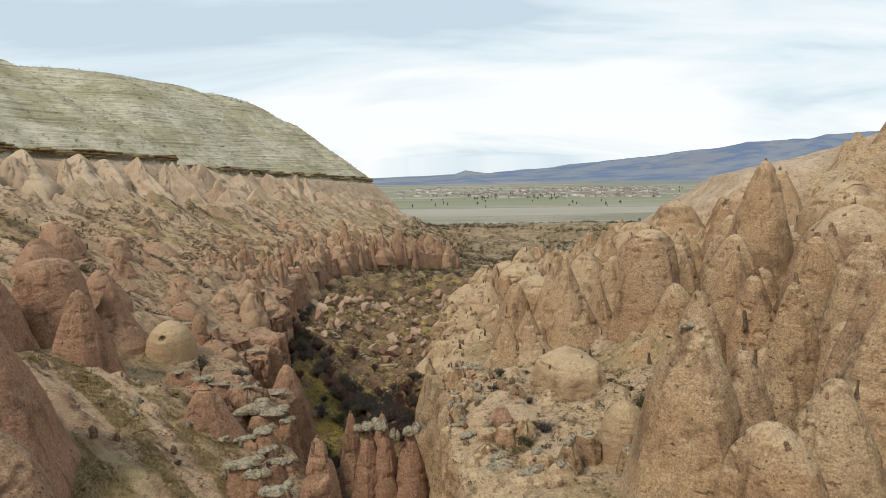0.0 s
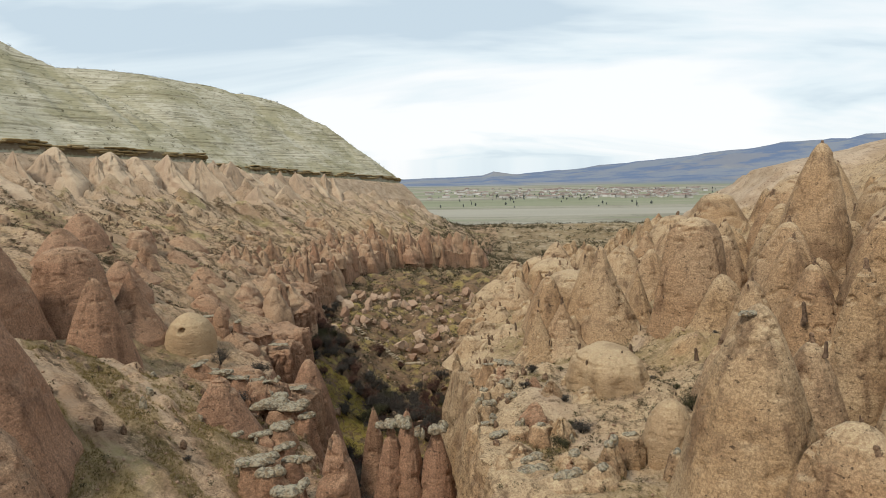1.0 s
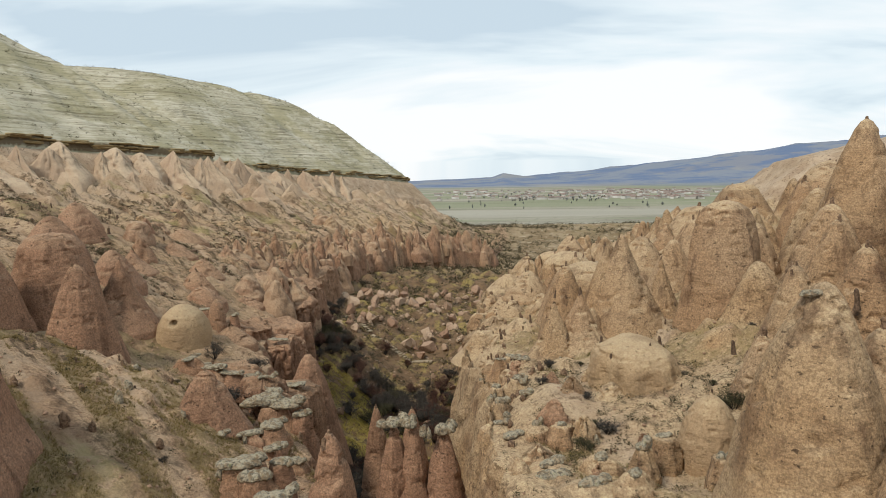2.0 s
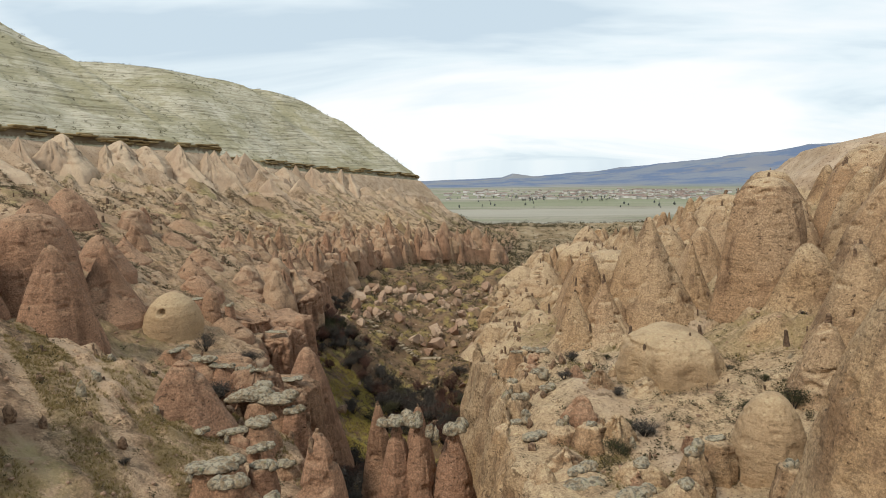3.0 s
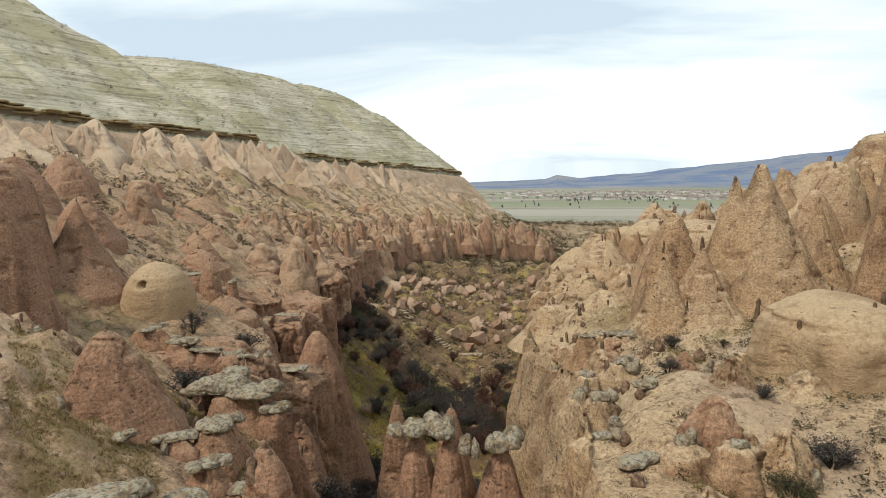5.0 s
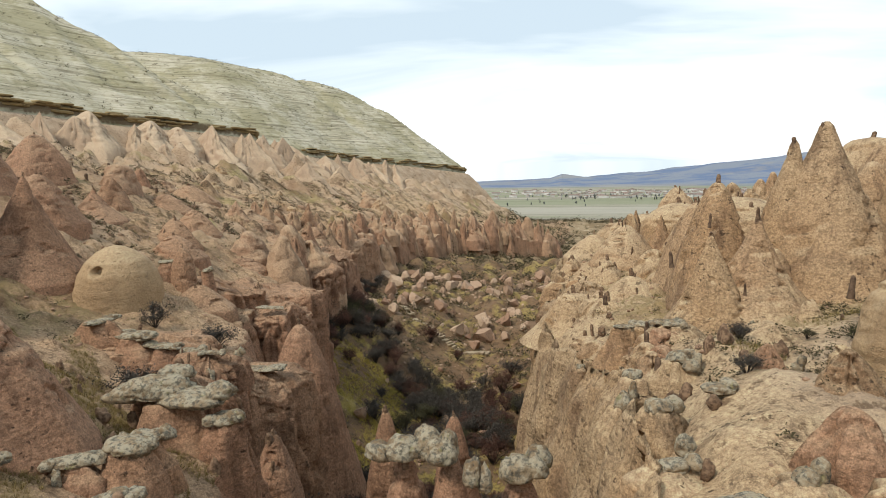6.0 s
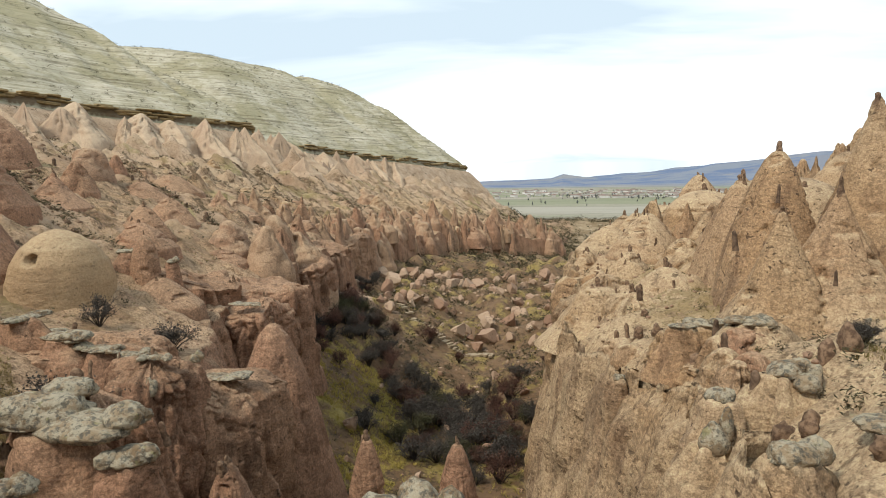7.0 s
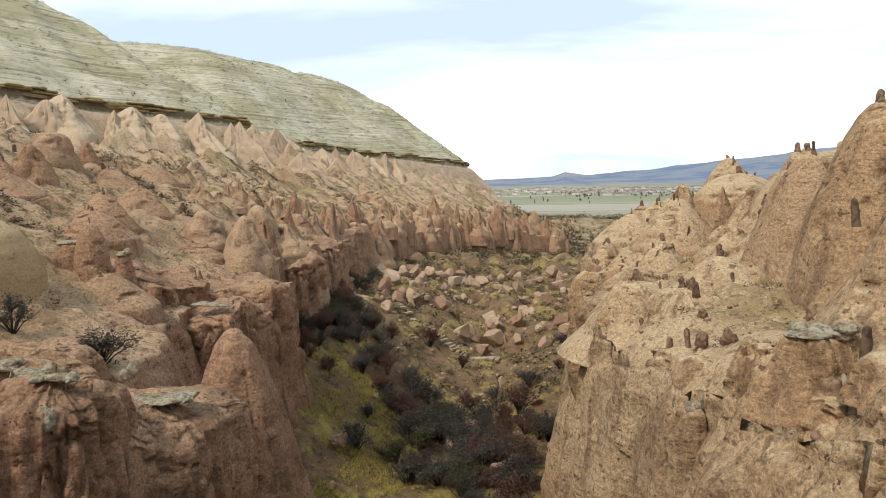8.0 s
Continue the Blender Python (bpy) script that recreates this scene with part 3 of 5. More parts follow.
MAT_BAND = make_plain("olive_grass", (0.12, 0.09, 0.034), (0.42, 0.305, 0.125), island=True)
MAT_MEADOW = make_plain("meadow_grass", (0.36, 0.29, 0.06), (0.68, 0.54, 0.15), island=True)
MAT_SCRUB = make_plain("dry_scrub", (0.05, 0.042, 0.022), (0.14, 0.115, 0.06), island=True)
# far trees, lightened and greyed so that the colour holds the haze
MAT_FAR_LEAF = make_plain("hazy_foliage", (0.17, 0.185, 0.175), (0.25, 0.26, 0.24), island=True)
MAT_PLASTER = make_plain("village_plaster", (0.52, 0.49, 0.45), (0.8, 0.78, 0.74), 0.05)
MAT_ROOF = make_plain("red_tiles", (0.24, 0.17, 0.14), (0.36, 0.29, 0.25), 0.1)
MAT_PATH = make_plain("pale_step_stone", (0.36, 0.27, 0.17), (0.5, 0.4, 0.27), 1.5)


def make_ledge():
    n = Nodes("layered_ledge_rock")
    bands = n.noise(1.0, 5, 0.7, (0.06, 0.06, 3.0), warp=0.2)
    c = n.mix(n.ramp(bands, 0.4, 0.6), (0.25, 0.175, 0.08), (0.52, 0.40, 0.21))
    c = n.mix(n.math("MULTIPLY", n.ramp(n.noise(0.4, 5, 0.65), 0.5, 0.65), 0.55), c, (0.14, 0.10, 0.05))
    return n.done(c, 0.95, [(n.noise(1.2, 5, 0.65), 0.7, 0.4), (bands, 0.5, 0.3)])


MAT_LEDGE = make_ledge()

# ---- the ground: one sheet to the horizon ----


def spread(a, b, n, power=1.0):
    t = np.linspace(0, 1, n, endpoint=False) ** power
    return a + (b - a) * t


def build_ground():
    ys = np.concatenate([spread(-260, 20, 26), spread(20, 105, 270), spread(105, 210, 190), spread(210, 330, 150), spread(330, 600, 130),
                         600 + (4950 - 600) * np.linspace(0, 1, 100) ** 1.8])
    lr, lf, rf, rr = edges(ys)
    rows = []
    for k in range(len(ys)):
        a = min(lr[k] - 26, -40)
        b = max(rr[k] + 46, 60)
        rows.append(np.concatenate([
            -4200 + (3780) * np.linspace(0, 1, 22, endpoint=False) ** 0.5, spread(-420, -160, 90), spread(-160, a, 150), spread(a, lr[k], 85), spread(lr[k], lf[k], 34),
            spread(lf[k], rf[k], 64), spread(rf[k], rr[k], 34), spread(rr[k], b, 150), spread(b, 190, 60), 190 + 4000 * np.linspace(0, 1, 34) ** 2.2]))
    X = np.array(rows)
    Y = np.repeat(ys[:, None], X.shape[1], 1)
    z, grass, mesa, plain, red, mount, meadow, pale, gully, mouth, slope_w = land(X.ravel(), Y.ravel())
    co = np.stack([X.ravel(), Y.ravel(), z], 1)
    # rough rock: push the near ground about in all directions
    near = smooth(260, 150, co[:, 1]) * smooth(-120, -80, co[:, 0])
    px, py, pz = co.T.copy()
    for axis in range(3):
        co[:, axis] += near * (0.35, 0.35, 0.22)[axis] * fbm(px * 0.7, py * 0.7, 200 + 10 * axis, 4, pz * 0.7, 0.6)
    crack = smooth(0.10, 0.0, np.abs(fbm(px * 0.45, py * 0.45, 260, 4, pz * 0.45))) + 0.6 * smooth(0.12, 0.0, np.abs(fbm(px * 1.3, py * 1.3, 266, 3, pz * 1.3)))
    co[:, 2] -= 0.16 * near * crack * (1 - meadow)
    # runnels worn down the walls of the gorge, and hollows in them
    lrr, lff, rff, rrr = edges(py)
    on_wall = np.where(px < (lff + rff) / 2, smooth(-0.5, 0.3, px - lrr) * smooth(0.2, -0.6, px - lff), smooth(-0.6, 0.2, px - rff) * smooth(0.5, -0.3, px - rrr))
    runnel = fbm(px * 0.3, py * 1.1, 240, 4, pz * 0.12, 0.6)
    hollow = smooth(0.15, 0.5, fbm(px * 0.6, py * 0.6, 250, 3, pz * 0.35))
    co[:, 0] += on_wall * np.where(px < (lff + rff) / 2, 1, -1) * (0.9 * runnel - 0.6 * hollow) * smooth(330, 250, py)
    nr, nc = X.shape
    idx = np.arange(nr * nc).reshape(nr, nc)
    quads = np.stack([idx[:-1, :-1], idx[:-1, 1:], idx[1:, 1:], idx[1:, :-1]], -1).reshape(-1, 4)
    me = bpy.data.meshes.new("ground")
    me.vertices.add(len(co))
    me.vertices.foreach_set("co", co.ravel().astype(np.float32))
    me.loops.add(quads.size)
    me.loops.foreach_set("vertex_index", quads.ravel().astype(np.int32))
    me.polygons.add(len(quads))
    me.polygons.foreach_set("loop_start", np.arange(0, quads.size, 4, dtype=np.int32))
    me.update()
    me.shade_smooth()
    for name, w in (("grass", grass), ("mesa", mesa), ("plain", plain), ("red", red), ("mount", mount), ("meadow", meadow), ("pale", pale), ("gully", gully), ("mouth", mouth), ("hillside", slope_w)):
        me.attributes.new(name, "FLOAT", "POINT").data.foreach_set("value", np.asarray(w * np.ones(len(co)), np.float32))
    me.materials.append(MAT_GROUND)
    ob = new("ground", me)
    return tagged(ob, "pink and tan eroded tuff valley with a pale layered mesa and green plain", "ground", kind="structure")


build_ground()

# ---- rocks ----


def part(name, me, parent, label=""):
    """One mesh as a part of a thing."""
    ob = new(name, me)
    ob.parent = parent
    if label:
        ob["label"] = label
    return ob


def mesh_of(name, co, faces, *mats):
    me = bpy.data.meshes.new(name)
    me.from_pydata([tuple(c) for c in co], [], faces)
    me.update()
    me.shade_smooth()
    for m in mats:
        me.materials.append(m)
    return me


def rock_mesh(name, rings, seed, mat, rough=0.12, seg=48, rows=44, flutes_deep=0.0, square=0.0, pits=1.0, holes=(), facet=0.75, worn=1.0, sides=(5, 6, 7)):
    """A body from (height, radius) pairs, worn by noise into ledges, runnels and hollows."""
    hs, rs = np.array([r[0] for r in rings], float), np.array([r[1] for r in rings], float)
    at = np.linspace(0, len(hs) - 1, rows)
    h, r = np.interp(at, np.arange(len(hs)), hs), np.interp(at, np.arange(len(hs)), rs)
    for _ in range(2):
        r[1:-1] = (r[:-2] + 2 * r[1:-1] + r[2:]) / 4
    a = np.linspace(0, 2 * np.pi, seg, endpoint=False)
    H, A = np.meshgrid(h, a, indexing="ij")
    R = np.repeat(r[:, None], seg, 1)
    size, tall = max(rs), max(hs)
    X, Y = np.cos(A), np.sin(A)
    if square:
        R = R * (1 + square * (1 / np.maximum(np.abs(X), np.abs(Y)) - 1))
    # flat faces between worn edges
    corners = random.Random(seed)
    count = corners.choice(sides)
    cuts = [2 * np.pi * (q + corners.uniform(-0.3, 0.3)) / count for q in range(count)]
    turned = np.mod(A + 0.35 * fbm(H * 0.25 / max(size, 1) + seed, H * 0 + 1.7, seed + 31, 2), 2 * np.pi)
    face = np.ones_like(R)
    for q in range(count):
        low_, high_ = cuts[q], cuts[(q + 1) % count] + (2 * np.pi if q == count - 1 else 0)
        half = min((high_ - low_) / 2, 0.95)
        away = np.angle(np.exp(1j * (turned - (low_ + high_) / 2)))
        face = np.where(np.abs(away) <= (high_ - low_) / 2, np.cos(half) / np.cos(np.minimum(np.abs(away), half)), face)
    R = R * (1 + facet * (face - 0.9))
    soft = np.minimum(1, R / (0.3 * size))
    R = R * (1 + rough * 1.9 * fbm(X * 1.2 + seed, Y * 1.2, seed, 3, H * 0.6 / size))
    px, py = X * R, Y * R
    R = R + soft * 1.1 * rough * fbm(px * 0.4 + seed, py * 0.4, seed + 3, 5, H * 0.4, 0.55)
    if flutes_deep:
        R = R + soft * flutes_deep * fbm(X * 3.5 + seed, Y * 3.5, seed + 12, 4, H * 0.10, 0.6)
        R = R + soft * 0.5 * flutes_deep * fbm(X * 10 + seed, Y * 10, seed + 14, 3, H * 0.15, 0.6)
    dent = smooth(0.22, 0.42, fbm(px * 0.9 - seed, py * 0.9, seed + 5, 3, H * 1.7)) * smooth(0.12 * tall, 0.3 * tall, H)
    R = R - soft * pits * 0.22 * dent
    # creases where runs of water have cut in, and small ledges
    crease = np.abs(fbm(X * 2.1 + seed, Y * 2.1, seed + 21, 3, H * 0.16 / max(size * 0.3, 0.6)))
    R = R - worn * soft * min(0.12 * size, 0.5) * smooth(0.10, 0.0, crease) * smooth(1.0, 0.8, H / tall)
    crack = np.abs(fbm(px * 0.7 - seed, py * 0.7, seed + 23, 3, H * 0.9))
    R = R - worn * soft * min(0.05 * size, 0.22) * smooth(0.07, 0.0, crack)
    rill = np.abs(fbm(X * 1.6 * max(size, 1.2) + seed, Y * 1.6 * max(size, 1.2), seed + 27, 3, H * 0.22))
    R = R - worn * soft * min(0.06 * size, 0.2) * smooth(0.14, 0.0, rill) * smooth(1.0, 0.85, H / tall)
    for angle, level, wide, deep in holes:
        away = np.hypot((np.angle(np.exp(1j * (A - angle)))) * R, H - level)
        R = R - deep * smooth(wide, 0.7 * wide, away)
    sway = 0.10 * size * fbm(H * 0.35 / size, H * 0 + seed, seed + 9, 2) * smooth(0, tall * 0.4, H)
    Z = H + 0.15 * rough * soft * fbm(px * 0.8, py * 0.8, seed + 6, 3, H * 0.8) * 4 * smooth(0.05, 0.2, H / tall)
    if square:
        Z = Z + 1.1 * fbm(px * 0.35 + seed, py * 0.35, seed + 15, 3, None, 0.45) * smooth(0.75, 0.95, H / tall)
    co = np.stack([X * R + sway, Y * R + 0.7 * sway, Z], -1).reshape(-1, 3)
    co = np.concatenate([co, [[co[-seg:, 0].mean(), co[-seg:, 1].mean(), co[-seg:, 2].max() + 0.1 * rs[-1]]]])
    faces = [(i * seg + j, i * seg + (j + 1) % seg, (i + 1) * seg + (j + 1) % seg, (i + 1) * seg + j) for i in range(rows - 1) for j in range(seg)]
    faces += [((rows - 1) * seg + j, (rows - 1) * seg + (j + 1) % seg, len(co) - 1) for j in range(seg)]
    return mesh_of(name, co, faces, mat)


SHAPES = {
    "cone": [(-0.9, 1.25), (-0.05, 1.1), (0.1, 0.97), (0.3, 0.83), (0.5, 0.67), (0.7, 0.49), (0.85, 0.32), (0.94, 0.2), (0.985, 0.1), (1.0, 0.02)],
    "sharp": [(-0.9, 1.3), (-0.05, 1.08), (0.12, 0.86), (0.3, 0.65), (0.5, 0.44), (0.7, 0.26), (0.85, 0.13), (0.95, 0.07), (1.0, 0.02)],
    "spire": [(-0.9, 1.75), (-0.05, 1.3), (0.1, 1.04), (0.28, 0.8), (0.48, 0.56), (0.68, 0.35), (0.84, 0.19), (0.93, 0.115), (0.975, 0.08), (1.0, 0.03)],
    "hump": [(-0.6, 1.15), (0, 1.06), (0.3, 0.99), (0.55, 0.91), (0.76, 0.78), (0.9, 0.58), (0.97, 0.36), (1.0, 0.06)],
    "pyramid": [(-1.0, 1.9), (0.0, 1.05), (0.15, 0.90), (0.35, 0.69), (0.55, 0.48), (0.75, 0.27), (0.9, 0.11), (0.97, 0.04), (1.0, 0.01)],
    "dome": [(-0.6, 1.1), (0, 1.03), (0.3, 0.98), (0.55, 0.87), (0.75, 0.69), (0.9, 0.43), (0.97, 0.22), (1.0, 0.04)],
    "tower": [(-0.9, 1.2), (0, 1.05), (0.2, 0.93), (0.45, 0.82), (0.7, 0.70), (0.85, 0.6), (0.94, 0.46), (0.98, 0.28), (1.0, 0.06)],
    "bell": [(-0.4, 1.7), (-0.05, 1.4), (0.12, 1.14), (0.35, 0.92), (0.6, 0.7), (0.8, 0.5), (0.92, 0.3), (0.98, 0.16), (1.0, 0.04)],
    "fin": [(-1.2, 1.6), (-0.05, 1.1), (0.12, 0.97), (0.3, 0.83), (0.5, 0.65), (0.7, 0.44), (0.85, 0.27), (0.94, 0.16), (1.0, 0.04)],
    "block": [(-0.5, 1.1), (0, 1.06), (0.25, 1.0), (0.55, 0.96), (0.8, 0.93), (0.92, 0.88), (0.97, 0.74), (0.99, 0.45), (1.0, 0.1)],
    "wide": [(-0.2, 1.3), (0.0, 1.1), (0.2, 0.86), (0.45, 0.66), (0.7, 0.50), (0.88, 0.38), (0.96, 0.28), (1.0, 0.06)],
}


def knob_mesh(seed):
    rng = random.Random(seed)
    rings = [(-0.5, 0.8), (0.0, 0.75), (0.25, 0.5 + 0.3 * rng.random()), (0.5, 0.5), (0.75, 0.45 + 0.35 * rng.random()), (0.92, 0.4), (1.0, 0.1)]
    return rock_mesh("knob", [(h, r * 0.55) for h, r in rings], seed, MAT_KNOB, 0.25, 12, 12, pits=0.3, worn=0.5)


KNOB_MESHES = []


def add_knobs(ob, count, seed, scale=1.0):
    """Dark knobs of harder stone that stand out of a rock's flanks and summit."""
    if not KNOB_MESHES:
        KNOB_MESHES.extend(knob_mesh(6100 + 7 * k) for k in range(6))
    rng = random.Random(seed)
    verts = ob.data.vertices
    top = max(v.co.z for v in verts)
    high = [v.co.copy() for v in verts if v.co.z > 0.3 * top]
    spots = [max((v.co.copy() for v in verts), key=lambda p: p.z)] + [rng.choice(high) for _ in range(count)]
    for k, p in enumerate(spots):
        size = scale * rng.uniform(0.28, 0.75) * (1.2 if k == 0 else 1.0)
        knob = part("knob", KNOB_MESHES[rng.randrange(6)], ob, "dark brown weathered knob")
        knob.matrix_local = pose(p.x, p.y, p.z - 0.15 * size, rng.uniform(-12, 12), rng.uniform(-12, 12), rng.uniform(0, 360)) @ Matrix.Diagonal((size * rng.uniform(0.6, 1.2), size * rng.uniform(0.6, 1.2), size * rng.uniform(0.7, 1.5), 1))


def rock_body(name, x, y, top, radius, shape, seed, mat, label, group, squash=1.0, turn=0.0, seg=48, rows=44, base=None, **how):
    if base is None:
        base = min(ground_z(x, y), ground_z(x + radius * 0.7, y - radius * 0.5), ground_z(x - radius * 0.7, y - radius * 0.5))
    height = max(top - base, 0.8)
    me = rock_mesh(name, [(h * height, r * radius) for h, r in SHAPES[shape]], seed, mat, how.pop("rough", 0.075), seg, rows, **how)
    ob = new(name, me)
    ob.matrix_world = pose(x, y, base, 0, 0, turn) @ Matrix.Diagonal((1, squash, 1, 1))
    return tagged(ob, label, "rock formation", group)


TAN_LABEL, RED_LABEL = "tan weathered tuff cone rising from the sandy slope", "pinkish brown weathered tuff cone beside the gorge"
RIGHT_CONES = [
    (14.4, 35.3, 21.0, 3.7, "cone"), (18.2, 37.0, 18.6, 2.6, "cone"), (12.6, 42.6, 13.4, 1.75, "dome"), (15.5, 27.9, 17.8, 2.7, "dome"),
    (20.0, 30.5, 19.0, 3.3, "cone"), (27.5, 36.5, 25.0, 4.8, "cone"), (26.0, 51.8, 20.6, 2.6, "cone"), (21.7, 52.5, 19.3, 2.8, "cone"),
    (10.9, 53.4, 13.9, 3.0, "hump"), (22.0, 66.0, 23.2, 4.2, "tower"), (12.4, 72.4, 18.6, 3.0, "spire"), (14.0, 71.9, 19.6, 3.9, "spire"),
    (9.5, 68.6, 14.2, 2.5, "spire"), (6.6, 68.0, 13.4, 2.2, "spire"), (13.9, 87.0, 14.8, 4.8, "hump"), (24.2, 33.0, 22.5, 3.6, "cone"),
]
RIGHT_MORE = [
    (23.5, 86.5, 17.5, 3.4, "cone"), (33.9, 108.2, 20.4, 5.5, "wide"), (14.0, 109.6, 13.4, 4.2, "dome"), (6.9, 102.0, 11.4, 3.3, "cone"),
    (29.0, 62.0, 23.0, 3.8, "cone"), (34.0, 74.0, 24.0, 4.2, "cone"), (41.0, 111.0, 23.8, 6.0, "wide"), (14.2, 99.0, 13.7, 3.4, "cone"),
    (22.0, 97.5, 16.8, 4.5, "cone"), (12.4, 92.0, 14.8, 2.9, "cone"), (4.0, 92.5, 8.8, 2.4, "cone"), (28.0, 74.0, 20.5, 4.0, "cone"),
    (38.0, 58.0, 26.0, 5.0, "dome"), (18.3, 73.0, 17.0, 2.6, "sharp"), (9.5, 82.7, 14.6, 2.9, "cone"), (15.4, 118.0, 15.0, 3.8, "cone"),
]
RIGHT_LAST = [
    (31.5, 46.0, 24.0, 3.6, "cone"), (33.5, 54.0, 24.5, 3.4, "sharp"), (45.0, 70.0, 28.0, 5.0, "dome"), (51.0, 96.0, 29.0, 4.6, "cone"),
    (8.7, 74.2, 16.2, 3.7, "cone"), (46.0, 96.0, 27.0, 5.0, "dome"), (28.5, 94.0, 19.5, 4.0, "cone"), (20.0, 113.0, 14.5, 3.6, "cone"),
    (4.2, 110.0, 9.6, 3.0, "cone"), (8.5, 121.0, 10.4, 3.4, "cone"), (13.5, 129.0, 11.0, 3.6, "dome"), (1.2, 103.5, 7.6, 2.0, "cone"),
    (9.2, 136.0, 9.2, 2.8, "cone"), (17.5, 47.5, 15.6, 2.0, "cone"), (0.2, 77.2, 8.4, 2.6, "wide"), (4.2, 79.5, 9.4, 2.8, "cone"),
    (33.5, 66.0, 30.2, 4.6, "cone"), (25.0, 44.0, 21.5, 2.4, "cone"), (30.0, 50.5, 24.0, 2.8, "cone"), (27.5, 58.0, 22.0, 2.5, "cone"),
    (38.5, 76.0, 25.5, 3.2, "cone"), (25.5, 72.0, 20.3, 2.6, "cone"), (31.0, 82.0, 21.5, 3.0, "cone"), (39.0, 87.0, 24.5, 3.4, "cone"),
]
LEFT_CONES = [
    (-33.3, 74.3, 12.1, 2.9, "dome"), (-36.3, 61.6, 18.4, 3.4, "cone"), (-43.8, 69.0, 20.6, 4.6, "tower"), (-39.6, 73.0, 17.2, 3.8, "sharp"),
    (-27.3, 33.0, 24.5, 5.6, "cone"), (-21.6, 26.5, 18.8, 3.8, "dome"), (-46.5, 60.0, 23.5, 5.0, "cone"), (-54.0, 83.0, 21.5, 4.0, "cone"),
    (-9.2, 59.0, 6.3, 1.7, "cone"), (-6.3, 60.5, 5.6, 1.8, "cone"), (-8.7, 40.2, 12.0, 2.2, "cone"), (-41.0, 95.0, 12.8, 2.6, "cone"),
    (-19.4, 74.6, 6.4, 4.4, "cone"), (-49.6, 94.0, 16.0, 3.0, "sharp"), (-19.2, 49.0, 12.7, 2.5, "cone"), (-6.5, 50.7, 8.1, 2.2, "cone"),
]
LEFT_MORE = [
    (-5.1, 50.6, 8.3, 1.9, "cone"), (-3.0, 50.8, 7.7, 2.3, "cone"), (-37.5, 89.0, 11.5, 2.6, "cone"), (-35.5, 99.0, 8.0, 2.6, "cone"),
    (-44.0, 104.0, 13.2, 3.0, "cone"), (-36.5, 110.0, 7.4, 2.2, "cone"), (-40.0, 118.0, 8.4, 2.8, "spire"), (-58.5, 128.0, 16.0, 3.6, "cone"),
    (-52.0, 111.0, 15.0, 3.2, "cone"), (-46.0, 124.0, 10.5, 2.6, "cone"), (-30.0, 80.0, 8.2, 2.2, "cone"), (-62.0, 100.0, 22.5, 4.4, "cone"),
    (-44.5, 80.5, 17.5, 3.2, "cone"), (-16.2, 62.5, 3.4, 2.0, "cone"), (-32.8, 82.5, 11.0, 1.1, "dome"), (-50.0, 136.0, 10.4, 3.0, "tower"), (-43.0, 141.0, 8.2, 2.8, "tower"),
]
for k, (x, y, top, radius, shape) in enumerate(RIGHT_CONES + RIGHT_MORE + RIGHT_LAST):
    near = y < 76
    cone = rock_body("rock_cone", x, y, top, radius, shape, 300 + 7 * k, MAT_SMOOTH if k in (2, 8) else MAT_TAN, TAN_LABEL, "rock cones of the tan slope",
              1.15 if k == 8 else 0.78 + 0.45 * random.random(), 0 if k == 8 else 37 * k, 104 if near else 56, 84 if near else 48, flutes_deep=0.0 if k in (2, 8) else 0.05,
              **({"rough": 0.05 if k == 2 else 0.2, "pits": 0.4, "facet": 0.0 if k == 2 else 0.12, "worn": 0.15} if k in (2, 8) else {"rough": 0.075, "pits": 0.9, "facet": 0.3, "worn": 0.12}))
    if k not in (0, 2, 8, 10, 11):
        add_knobs(cone, 2 + k % 4, 40 + k, 0.62 if y < 80 else 0.75)
for k, (x, y, top, radius, shape) in enumerate(LEFT_CONES + LEFT_MORE):
    near = y < 76
    cone = rock_body("rock_cone", x, y, top, radius, shape, 800 + 7 * k, MAT_RED if k else MAT_SMOOTH, RED_LABEL, "rock cones beside the gorge",
              0.85 + 0.3 * random.random(), 53 * k, 104 if near else 56, 84 if near else 48, flutes_deep=0.03 if k else 0.0, **({"rough": 0.055, "pits": 0.9, "facet": 0.4, "worn": 0.12} if k else {"rough": 0.03, "pits": 0.0, "facet": 0.0, "worn": 0.0}),
              holes=((-1.5, 2.9, 0.4, 0.6),) if k == 0 else ())
    if k:
        add_knobs(cone, 1 + k % 3, 90 + k, 0.42 if y < 62 else 0.6)

# flat-topped outcrops along the rim: x, y, top, base, radius, squash, turn
OUTCROPS = [
    (-16.4, 55.2, 8.2, -1.5, 4.6, 0.62, 8, "wide"), (-20.6, 69.0, 5.0, -7, 4.5, 0.8, 10, "block"), (-26.0, 68.6, 6.8, -2, 3.8, 0.85, 25, "block"),
    (-28.6, 92.0, 6.0, -5, 4.8, 1.0, 40, "block"), (-31.5, 85.5, 7.4, 0, 4.0, 0.9, 15, "block"), (-26.2, 86.6, 5.4, -6, 3.4, 0.9, 70, "block"),
    (-32.5, 112.0, 5.2, -3, 4.2, 1.3, 10, "block"), (-36.0, 131.0, 5.2, -3, 4.2, 1.4, 10, "block"), (-39.0, 150.0, 4.6, -6, 5.0, 1.5, -10, "block"),
    (-21.3, 65.0, 6.3, -2, 2.1, 0.9, 0, "block"), (-33.5, 104.0, 6.0, -3, 4.0, 1.2, 30, "block"),
]
